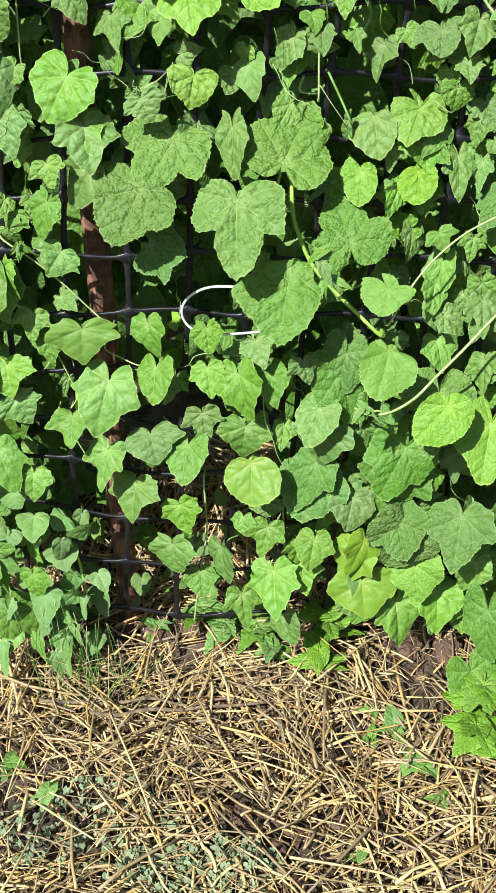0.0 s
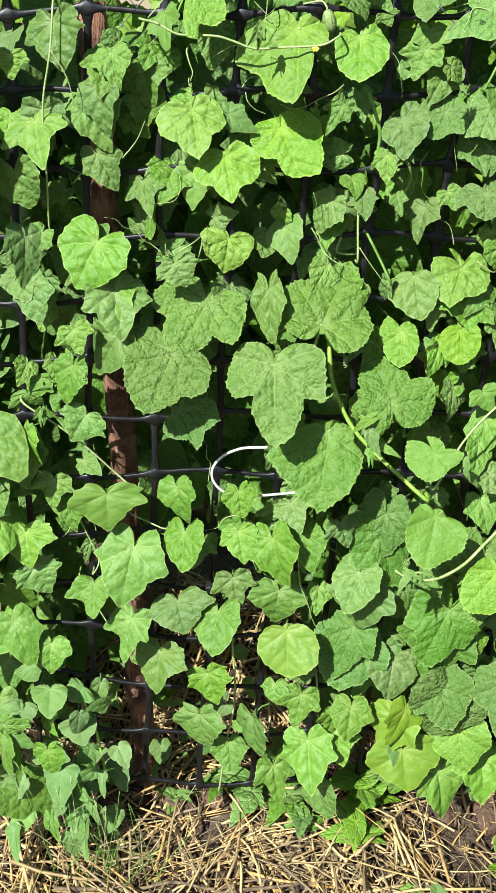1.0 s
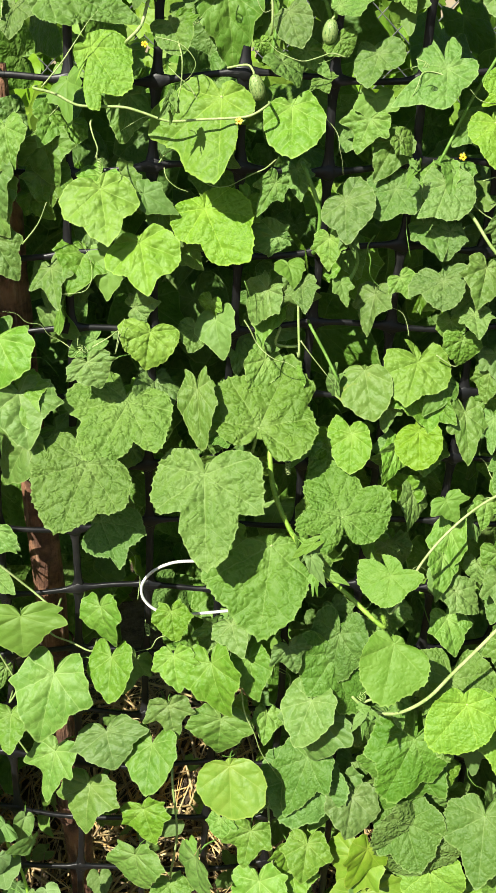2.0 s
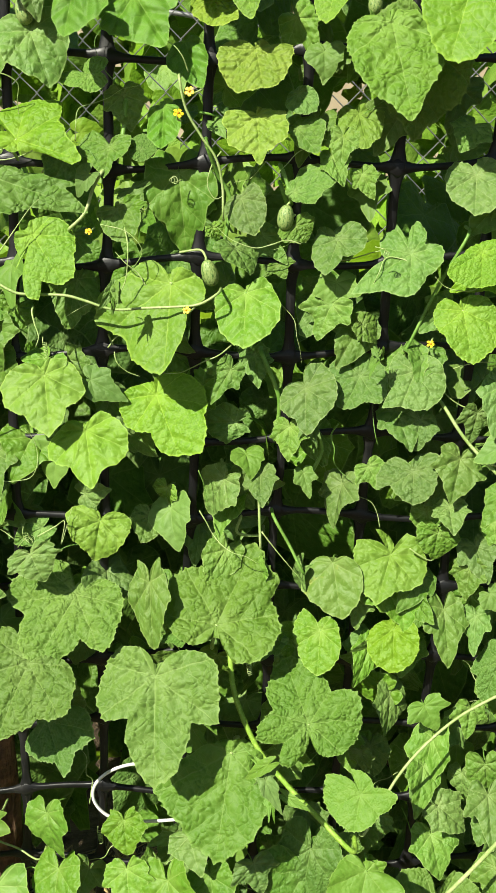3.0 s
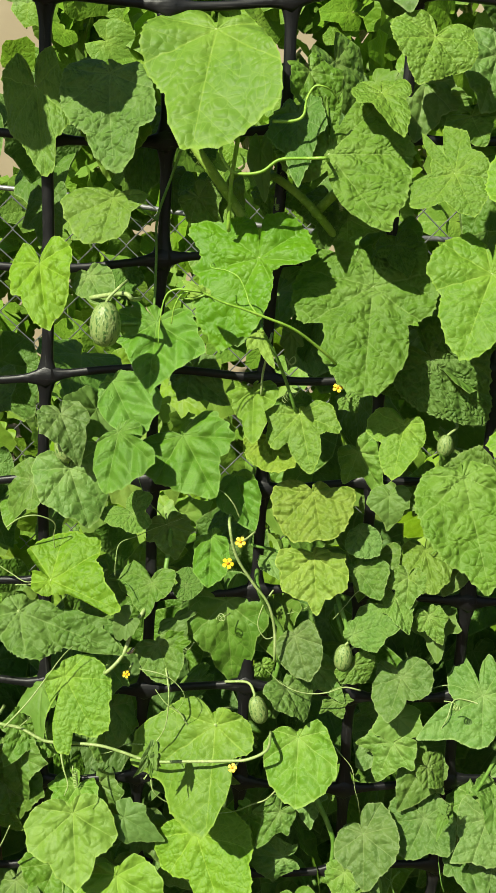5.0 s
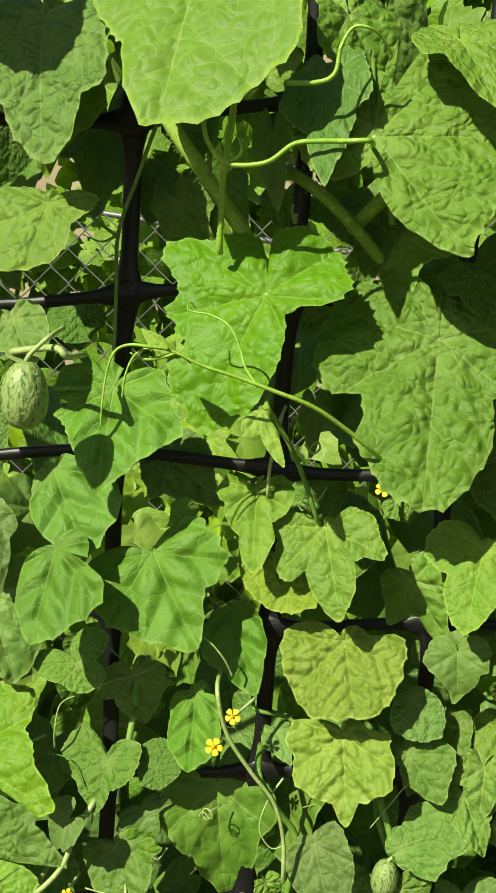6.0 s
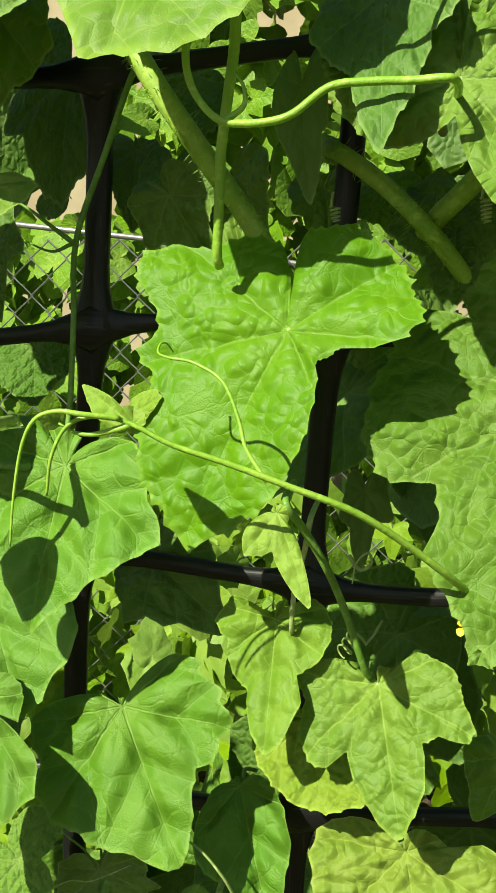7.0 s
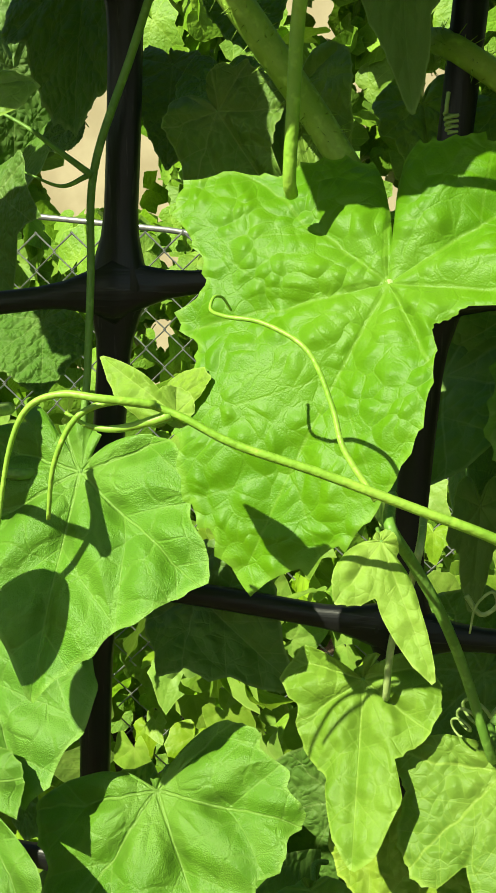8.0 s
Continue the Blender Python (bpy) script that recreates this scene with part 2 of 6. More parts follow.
def plain_material(name, low, high, rough, scale=60.0, relief=0.3, metal=0.0):
    g = Graph(name)
    p = g.coords()
    a = g.noise(p, scale, 5.0)
    return g.finish(g.mix(g.ramp(a, 0.35, 0.7), low, high), rough, g.bump(a, relief, 0.002), metal)


def fruit_material():
    g = Graph("melon_skin")
    p = g.coords("Generated")
    sep = g.node("ShaderNodeSeparateXYZ", {"Vector": p})
    turn = g.math("ARCTAN2", g.math("SUBTRACT", sep.outputs[1], 0.5), g.math("SUBTRACT", sep.outputs[0], 0.5))
    warp = g.math("MULTIPLY", g.math("SUBTRACT", g.noise(p, 9.0, 4.0), 0.5), 6.0)
    stripe = g.math("SINE", g.math("ADD", g.math("MULTIPLY", turn, 11.0), warp))
    blotch = g.noise(p, 10.0, 3.0)
    flecks = g.cells(g.node("ShaderNodeMapping", {"Vector": p, "Scale": (9.0, 9.0, 6.0)}).outputs[0], 1.0)
    dark = g.math("MULTIPLY", g.ramp(stripe, -0.9, 0.7), g.ramp(g.math("ADD", g.math("MULTIPLY", flecks, 0.6), blotch), 0.50, 0.72))
    colour = g.mix(dark, (0.27, 0.36, 0.115), (0.075, 0.17, 0.035))
    return g.finish(colour, 0.42, g.bump(g.math("ADD", blotch, flecks), 0.4, 0.0015))


PLASTER = plain_material("tan_plaster", (0.36, 0.29, 0.19), (0.46, 0.38, 0.26), 0.9, 3.0, 0.4)
BLACK, BLACK_ACROSS = plastic_black("black_plastic", (900.0, 900.0, 30.0)), plastic_black("black_plastic_across", (30.0, 900.0, 900.0))
RUST, SOIL, STRAW, MELON = rusty(), soil_material(), straw_material(), fruit_material()
WIRE = plain_material("white_coated_wire", (0.70, 0.69, 0.65), (0.82, 0.81, 0.78), 0.4)
GALV = plain_material("galvanised_wire", (0.24, 0.24, 0.24), (0.38, 0.38, 0.37), 0.4, metal=0.6)
YELLOW = plain_material("petal_yellow", (0.80, 0.50, 0.01), (0.88, 0.62, 0.03), 0.5, 300.0)
ORANGE = plain_material("flower_centre", (0.70, 0.28, 0.01), (0.80, 0.40, 0.02), 0.6, 300.0)
CLAY = plain_material("fired_clay", (0.34, 0.16, 0.08), (0.48, 0.25, 0.13), 0.85, 50.0, 0.7)
CLOD = soil_material("clod_soil", (0.11, 0.065, 0.042), (0.21, 0.135, 0.09))
BARK = plain_material("dead_twig", (0.10, 0.07, 0.04), (0.24, 0.17, 0.09), 0.85, 90.0, 0.6)


# ---- helpers of this place ----
def thing(name, label, category, kind="", group=""):
    return tagged(new(name), label, category, group, kind)


def mesh_of(name, verts, faces, material, smooth=True, uv=None):
    me = bpy.data.meshes.new(name)
    me.from_pydata([tuple(map(float, v)) for v in verts], [], [tuple(int(i) for i in f) for f in faces])
    me.materials.append(material)
    if smooth:
        me.polygons.foreach_set("use_smooth", [True] * len(me.polygons))
    if uv is not None:
        layer = me.uv_layers.new(name="blade")
        index = np.empty(len(me.loops), dtype=np.int32)
        me.loops.foreach_get("vertex_index", index)
        blade = np.asarray(uv, dtype=np.float32)[index]
        layer.data.foreach_set("uv", blade[:, :2].ravel())
        rim = me.uv_layers.new(name="rim")
        rim.data.foreach_set("uv", np.repeat(blade[:, 2:], 2, axis=1).ravel())
    me.update()
    return me


def part(name, data, parent, label=""):
    ob = new(name, data)
    ob.parent = parent
    return tagged(ob, label) if label else ob


def smooth_line(points, steps=6):
    """A soft curve through the points (Catmull-Rom)."""
    p = [np.array(q, float) for q in points]
    p = [2 * p[0] - p[1]] + p + [2 * p[-1] - p[-2]]
    out = []
    for i in range(1, len(p) - 2):
        for k in range(steps):
            t = k / steps
            a, b, c, d = p[i - 1], p[i], p[i + 1], p[i + 2]
            out.append(0.5 * (2 * b + (c - a) * t + (2 * a - 5 * b + 4 * c - d) * t * t + (3 * b - a - 3 * c + d) * t ** 3))
    return out + [p[-2]]


def tube(line, radius, sides=8, taper=1.0, wobble=0.0, rng=None):
    """Vertices and faces of a round rod along a line; taper is the end's share of the start's radius."""
    line = [np.array(q, float) for q in line]
    n = len(line)
    verts, faces = [], []
    normal = None
    for i, q in enumerate(line):
        way = line[min(i + 1, n - 1)] - line[max(i - 1, 0)]
        way = way / (np.linalg.norm(way) + 1e-9)
        if normal is None:
            normal = np.cross(way, (0.0, 0.31, 0.95) if abs(way[2]) < 0.9 else (1.0, 0.0, 0.0))
        normal = normal - way * np.dot(normal, way)
        normal = normal / (np.linalg.norm(normal) + 1e-9)
        other = np.cross(way, normal)
        r = radius * (1 + (taper - 1) * i / (n - 1))
        if rng is not None:
            r *= 1 + rng.uniform(-wobble, wobble)
        for k in range(sides):
            a = 2 * math.pi * k / sides
            verts.append(q + r * (math.cos(a) * normal + math.sin(a) * other))
    for i in range(n - 1):
        for k in range(sides):
            a, b = i * sides + k, i * sides + (k + 1) % sides
            faces.append((a, b, b + sides, a + sides))
    faces.append(tuple(range(sides - 1, -1, -1)))
    faces.append(tuple((n - 1) * sides + k for k in range(sides)))
    return verts, faces


def join(pieces):
    """One list of vertices and faces out of several."""
    verts, faces = [], []
    for v, f in pieces:
        base = len(verts)
        verts.extend(v)
        faces.extend(tuple(i + base for i in q) for q in f)
    return verts, faces


# Outline of each leaf shape: degrees from the tip, and reach, for one side.
SHAPES = {
    "angular": ((0, 1.0), (8, 0.86), (26, 0.64), (44, 0.57), (57, 0.62), (64, 0.64), (73, 0.55), (88, 0.49), (100, 0.50), (107, 0.50), (120, 0.42), (138, 0.39), (153, 0.31), (168, 0.16), (180, 0.05)),
    "lobed": ((0, 1.0), (10, 0.80), (22, 0.60), (32, 0.49), (45, 0.53), (57, 0.68), (63, 0.68), (74, 0.53), (91, 0.45), (110, 0.48), (125, 0.43), (145, 0.33), (165, 0.16), (180, 0.05)),
    "heart": ((0, 1.0), (10, 0.90), (27, 0.75), (44, 0.69), (58, 0.73), (74, 0.67), (94, 0.63), (110, 0.60), (128, 0.55), (145, 0.47), (157, 0.33), (168, 0.17), (180, 0.06)),
    "broad": ((0, 1.0), (12, 0.93), (30, 0.86), (50, 0.83), (70, 0.81), (92, 0.80), (107, 0.73), (126, 0.53), (146, 0.35), (165, 0.17), (180, 0.05)),
    "round": ((0, 1.0), (12, 0.91), (26, 0.79), (42, 0.74), (56, 0.79), (72, 0.77), (92, 0.71), (112, 0.66), (130, 0.63), (146, 0.55), (157, 0.40), (168, 0.19), (180, 0.06)),
    "five": ((0, 1.0), (10, 0.89), (24, 0.75), (38, 0.67), (52, 0.66), (64, 0.72), (70, 0.72), (80, 0.62), (94, 0.52), (108, 0.47), (122, 0.46), (132, 0.48), (139, 0.47), (150, 0.35), (162, 0.22), (172, 0.11), (180, 0.05)),
    "waisted": ((0, 1.0), (10, 0.90), (25, 0.74), (40, 0.60), (52, 0.53), (60, 0.53), (72, 0.62), (88, 0.66), (105, 0.64), (125, 0.58), (142, 0.52), (155, 0.42), (165, 0.26), (173, 0.12), (180, 0.05)),
    "weed": ((0, 1.0), (12, 0.84), (28, 0.62), (45, 0.50), (65, 0.46), (90, 0.40), (120, 0.30), (150, 0.20), (180, 0.06)),
}


def leaf_shape(shape, seed, spokes=96, rings=10, fold=0.12, droop=0.22, wave=0.05, teeth=0.024, pucker=0.014, quilt=0.013, ribs=3.2, roll=0.012, saws=30):
    """Vertices, faces and blade coordinates of one leaf, its tip at y = 1, its stalk at 0. A shape by name is half as wide as 1 on each side; one given by its lobes keeps its proportions."""
    rng = random.Random(seed)
    named = isinstance(shape, str)
    marks = []
    if named:
        for side in (1, -1):
            for turn, reach in SHAPES[shape]:
                marks.append((side * turn, reach * (1 + rng.uniform(-0.09, 0.09) * (0 < turn < 180))))
        marks = sorted(set(marks))
    else:
        marks = list(shape)
    angles = [m[0] for m in marks]
    reaches = [m[1] for m in marks]
    if not named:
        angles = [angles[-1] - 360, *angles, angles[0] + 360]
        reaches = [reaches[-1], *reaches, reaches[0]]
    fold *= rng.uniform(0.4, 1.6)
    lean, bend = rng.uniform(-0.10, 0.10), rng.uniform(0.5, 1.5)
    phase = [rng.uniform(0, 6.28) for _ in range(6)]
    verts, uv, faces = [(0.0, 0.0, 0.0)], [(0.0, 0.0, 0.0)], []
    widest = 0.0
    for ring in range(1, rings + 1):
        f = ring / rings
        for k in range(spokes):
            turn = -180 + 360 * (k + 0.5) / spokes
            reach = float(np.interp(turn, angles, reaches))
            saw = abs((turn / 360 * saws + 0.3 * math.sin(turn * 0.13 + phase[3]) + phase[5]) % 1.0 - 0.5) * 2
            reach *= 1 + teeth * (2.0 * saw ** 3 - 0.5) * (f ** 8) + 0.012 * math.sin(turn * 0.31 + phase[4]) * f
            a = radians(turn)
            x, y = math.sin(a) * reach * f, math.cos(a) * reach * f
            rim = f * f
            vein = min(abs((turn - v + 180) % 360 - 180) for v in (0, 55, -55, 105, -105, 150, -150))
            bulge = pucker * math.sin(min(vein, 24) / 24 * math.pi / 2) * math.sin(f * math.pi * 0.92)
            best, rise = 9.0, 0.0
            for v in (0, 55, 105, 150):
                s, c = math.sin(radians(v)), math.cos(radians(v))
                along = abs(x) * s + y * c
                side = abs(abs(x) * c - y * s) + (6 * -along if along < 0 else 0)
                if side < best:
                    best, rise = side, along
            beat = (rise - 0.95 * best) * ribs + 10.0
            panel = abs(math.sin(math.pi * beat)) ** 0.7
            bulge += quilt * (0.12 + 0.88 * panel) * (1 - math.exp(-best / 0.07)) * (1 - f ** 8)
            z = fold * abs(x) * (1 - 0.45 * abs(x)) - droop * bend * (max(y, 0) ** 2) - 0.30 * droop * (min(y, 0) ** 2)
            z += bulge + wave * rim * (math.sin(2.6 * a + phase[0]) + 0.6 * math.sin(5.2 * a + phase[1]))
            z += roll * math.sin(4.6 * x + phase[2]) * math.sin(4.1 * y + phase[3]) + lean * x * 0.5
            z -= 0.22 * droop * rim * (abs(x) ** 2)
            verts.append((x, y, z))
            uv.append((x, y, f))
            widest = max(widest, abs(x))
    for k in range(spokes):
        n = (k + 1) % spokes
        if k == spokes - 1 and named:
            continue
        faces.append((0, 1 + n, 1 + k))
        for ring in range(rings - 1):
            a, b = 1 + ring * spokes + k, 1 + ring * spokes + n
            faces.append((a, b, b + spokes, a + spokes))
    out = np.array(verts)
    if named:
        out[:, 0] *= 0.5 / widest
    return out, faces, np.array(uv)


KINDS = {
    "plain": ("angular", "five", "lobed", "angular", "heart", "five", "angular", "lobed", "angular", "five"),
    "glossy": ("five", "lobed", "five"),
    "quilted": ("broad", "heart", "broad"),
    "young": ("angular", "lobed", "heart"),
    "yellowing": ("angular", "heart"),
    "spotted": ("broad",),
    "large": ("round", "waisted", "waisted", "round", "waisted", "heart"),
    "broad": ("round", "heart", "angular", "waisted"),
    "rough": ("round", "angular", "round"),
    "weed": ("weed", "weed"),
}
STYLES = {
    "plain": dict(spokes=120, rings=10, teeth=0.013, fold=0.13, droop=0.20, wave=0.045, quilt=0.015, pucker=0.012),
    "glossy": dict(spokes=168, rings=18, teeth=0.013, quilt=0.030, fold=0.14, droop=0.16, wave=0.03, pucker=0.006, ribs=2.8),
    "quilted": dict(spokes=168, rings=18, teeth=0.013, quilt=0.026, ribs=4.0, fold=0.08, droop=0.22, wave=0.045, pucker=0.02),
    "old": dict(spokes=168, rings=18, teeth=0.014, quilt=0.012, ribs=4.6, fold=0.06, droop=0.26, wave=0.05, pucker=0.025),
    "large": dict(spokes=168, rings=16, quilt=0.012, ribs=4.4, fold=0.12, droop=0.13, wave=0.045, pucker=0.012, teeth=0.020, saws=52),
    "crumpled": dict(spokes=200, rings=20, fold=0.04, droop=0.14, wave=0.04, pucker=0.02, teeth=0.030, saws=52, quilt=0.016, ribs=5.0),
}
STYLES["rough"] = STYLES["bright"] = STYLES["large"]
STYLES["broad"] = dict(STYLES["large"], teeth=0.014, quilt=0.016, ribs=3.0)
BLADES = {}
for kind_name, shapes in KINDS.items():
    for n_shape, shape in enumerate(shapes):
        v, f, uv = leaf_shape(shape, 31 * len(BLADES) + 13 * n_shape + 7, **STYLES.get(kind_name, STYLES["plain"]))
        BLADES.setdefault(kind_name, []).append(mesh_of("leaf", v, f, LEAF[kind_name], uv=uv))

# A leaf stalk: a short bent rod from the blade back towards the wall.
rod = smooth_line([(0, 0, 0), (0.0, -0.06, -0.16), (0.02, -0.26, -0.42), (0.0, -0.30, -0.85)], 4)
v, f = tube(rod, 0.022, 6, 1.3)
PETIOLE = mesh_of("petiole", v, f, STALK["green"])
v, f = tube(rod, 0.028, 6, 1.3)
PETIOLE_PALE = mesh_of("petiole", v, f, STALK["pale"])

# ---- ground ----
def fence_y(z):
    """The net stands nearly upright and leans a little towards the path."""
    return 1.125 - 0.045 * z


def ground_z(x, y):
    bank = 0.035 * math.exp(-((y - 1.17) / 0.09) ** 2)
    rough = 0.016 * noise.noise((x * 7, y * 7, 0.0)) + 0.009 * noise.noise((x * 22, y * 22, 3.0)) + 0.004 * noise.noise((x * 60, y * 60, 5.0))
    far = min(1.0, max(0.0, (y - 1.4) / 0.6))
    up = min(1.0, max(0.0, (y - 1.19) / 0.24))
    heap = 0.17 * up * up * (3 - 2 * up) * math.exp(-(x / 0.5) ** 4) * math.exp(-(max(0.0, y - 1.5) / 0.25) ** 2)
    return bank + heap + rough * (1 - 0.5 * far) - 0.012


def stretch(lo, hi, inner_lo, inner_hi, n_in, n_out):
    a = lo + (inner_lo - lo) * (1 - np.linspace(1, 0, n_out, endpoint=False) ** 3)
    b = np.linspace(inner_lo, inner_hi, n_in)
    c = inner_hi + (hi - inner_hi) * np.linspace(0, 1, n_out + 1)[1:] ** 3
    return np.concatenate([a, b, c])


gx, gy = stretch(-600, 600, -0.6, 0.6, 110, 16), stretch(-600, 900, 0.55, 1.6, 100, 16)
verts = [(x, y, ground_z(x, y) if -0.8 < x < 0.8 and 0.4 < y < 3.0 else -0.012) for y in gy for x in gx]
nx = len(gx)
faces = [(j * nx + i, j * nx + i + 1, (j + 1) * nx + i + 1, (j + 1) * nx + i) for j in range(len(gy) - 1) for i in range(nx - 1)]
ground = tagged(new("ground", mesh_of("ground", verts, faces, SOIL)), "dark crumbly garden soil under straw mulch", "ground", kind="structure")

# ---- the net ----
net = thing("plastic_mesh_fence", "black plastic garden netting with square holes, overgrown by vines", "fence")
ROW_Z = [1.489, 1.413, 1.338, 1.267, 1.195, 1.121, 1.050, 0.980, 0.910, 0.841, 0.775, 0.708, 0.642, 0.568, 0.490, 0.412, 0.338, 0.258, 0.177, 0.088]


def net_place(col, row):
    """Where the strands of a column and a row cross; both may lie between whole numbers."""
    z = float(np.interp(row, range(len(ROW_Z)), ROW_Z))
    x = -0.003 + 0.062 * (z - 0.57) + 0.0715 * col
    low = max(0.0, min(1.0, (0.5 - z) / 0.2))
    z += low * (-0.13 * min(0.0, x + 0.10)) + 0.004 * math.sin(2.1 * col + 1.3 * row)
    return np.array((x + 0.0015 * math.sin(1.7 * row + col), fence_y(z) + 0.004 * math.sin(0.9 * col + 0.7 * row), z))


def strand(line, across, widths, depth=0.0021):
    """A flat, rounded plastic bar along a line, wide at the crossings."""
    verts, faces = [], []
    n = len(line)
    ring = [(-1, -0.45), (-0.7, -1), (0.7, -1), (1, -0.45), (1, 0.45), (0.7, 1), (-0.7, 1), (-1, 0.45)]
    for q, w in zip(line, widths):
        for a, b in ring:
            verts.append(q + np.array(across) * (a * w) + np.array((0, 1, 0)) * (b * depth * (0.8 + 0.35 * w / 0.004)))
    for i in range(n - 1):
        for k in range(8):
            m = (k + 1) % 8
            faces.append((i * 8 + k, (i + 1) * 8 + k, (i + 1) * 8 + m, i * 8 + m))
    faces.append(tuple(range(8)))
    faces.append(tuple((n - 1) * 8 + k for k in range(7, -1, -1)))
    return verts, faces


def flare(s, slim, full):
    """Half width of a bar at a share s of a cell: fillets widen it at the crossings."""
    d = min(s % 1.0, 1 - s % 1.0)
    return slim + (full - slim) * max(0.0, 1 - d / 0.26) ** 2.2


for row in range(len(ROW_Z)):
    steps = [-6 + k / 12 for k in range(12 * 12 + 1)]
    v, f = strand([net_place(c, row) for c in steps], (0, 0, 1), [flare(c, 0.0026, 0.0078) for c in steps])
    part("horizontal_strand", mesh_of("horizontal_strand", v, f, BLACK_ACROSS), net)
for col in range(-6, 7):
    steps = [k / 12 for k in range(12 * (len(ROW_Z) - 1) + 1)]
    v, f = strand([net_place(col, r) + np.array((0, 0.0006, 0)) for r in steps], (1, 0, 0), [flare(r, 0.0036, 0.0082) for r in steps])
    part("vertical_strand", mesh_of("vertical_strand", v, f, BLACK), net)

# ---- the stake and the tie ----
rng = random.Random(4)
stake = thing("garden_stake", "rust-brown steel stake standing behind the netting", "stake")
line = [(-0.184 - 0.009 * k / 30 + 0.0015 * math.sin(k * 0.5), 1.19 - 0.042 * k / 30, -0.04 + 1.10 * k / 30) for k in range(31)]
v, f = tube(line, 0.0165, 14, 0.92, 0.05, rng)
part("pole", mesh_of("pole", v, f, RUST), stake)
for z in (0.21, 0.235, 0.46):
    c = (-0.186, 1.186, z)
    ring = [(c[0] + 0.019 * math.cos(a), c[1] - z * 0.038 + 0.019 * math.sin(a), z + 0.006 * math.sin(a * 1.0)) for a in np.linspace(0, 6.2, 20)]
    v, f = tube(ring, 0.0014, 6)
    part("wire_wrap", mesh_of("wire_wrap", v, f, RUST), stake, "thin rusty wire")

tie = thing("wire_tie", "loop of white plastic-coated wire hooked on the netting", "wire tie")
v, f = tube(smooth_line([(-0.017, 1.080, 0.610), (-0.045, 1.080, 0.609), (-0.066, 1.080, 0.600), (-0.078, 1.080, 0.585), (-0.077, 1.080, 0.568), (-0.063, 1.080, 0.554), (-0.036, 1.080, 0.550), (-0.003, 1.080, 0.552), (0.032, 1.080, 0.556)], 8), 0.0015, 8)
part("loop", mesh_of("loop", v, f, WIRE), tie)

# ---- vines ----
melon_low = thing("small_melon_vine", "leafy green climbing vine covering the lower netting", "vine")
melon_high = thing("small_melon_vine", "leafy green climbing vine with tiny striped melons and yellow flowers", "vine")
cucumber = thing("cucumber_vine", "cucumber vine with large rough leaves climbing the netting", "vine")
weed = thing("broadleaf_weed", "pale green toothed weed at the foot of the netting", "weed")
COUNT = {}
LOOKS = {"shoot": "pale young leaf at the shoot's end", "yellowing": "yellowing leaf", "spotted": "yellow-spotted leaf", "young": "bright young leaf", "old": "old pale puckered leaf", "crumpled": "bright crumpled leaf with a deep notch"}


def hang(x, z, most):
    """Every blade hangs a few degrees off its neighbours."""
    luck = random.Random(int(5000 * x + 7919 * z))
    return pose(0, 0, 0, luck.gauss(0, most), luck.gauss(0, most), 0)


def leaf(kind, x, y, z, rx, ry, rz, length, width, form=None):
    """A leaf with its stalk at a place, turned, with its length from stalk to tip and its full width."""
    if kind == "weed":
        owner = weed
    elif kind in ("large", "broad", "rough", "crumpled"):
        owner = cucumber
    else:
        owner = melon_low if z < 0.80 else melon_high
    n = COUNT[kind] = COUNT.get(kind, -1) + 1
    blades = BLADES[kind]
    n = n if form is None else form
    ob = part("leaf", blades[n % len(blades)], owner)
    turn = pose(x, y, z, rx, ry, rz) @ hang(x, z, 10)
    ob.matrix_local = turn @ Matrix.Diagonal((width, length, (width + length) / 2, 1))
    if kind in LOOKS:
        tagged(ob, LOOKS[kind])
    thick = min(0.05, 0.6 * length)
    stalk = part("petiole", PETIOLE_PALE if kind in ("large", "broad", "crumpled") else PETIOLE, ob)
    stalk.matrix_local = Matrix.Diagonal((thick / width, thick / length, 2 * thick / (width + length), 1))
    return ob


def lobed_leaf(kind, x, y, z, rx, ry, rz, length, lobes):
    """A leaf with an outline of its own: its lobes and notches as degrees from the tip and reach, the tip's being 1."""
    owner = cucumber if kind in ("large", "broad", "rough", "crumpled", "bright") else melon_low if z < 0.80 else melon_high
    style = dict(STYLES.get(kind, STYLES["plain"]), spokes=200, rings=22)
    style.update(droop=0.05, fold=0.5 * style["fold"])
    v, f, uv = leaf_shape(lobes, int(1000 * (x + y + z)), **style)
    ob = part("leaf", mesh_of("leaf", v, f, LEAF[kind], uv=uv), owner)
    ob.matrix_local = pose(x, y, z, rx, ry, rz) @ hang(x, z, 4 if z < 1.12 else 0) @ Matrix.Diagonal((length, length, length, 1))
    if kind in LOOKS:
        tagged(ob, LOOKS[kind])
    thick = min(0.05, 0.6 * length)
    stalk = part("petiole", PETIOLE_PALE if kind in ("large", "broad", "crumpled") else PETIOLE, ob)
    stalk.matrix_local = Matrix.Diagonal((thick / length, thick / length, thick / length, 1))
    return ob


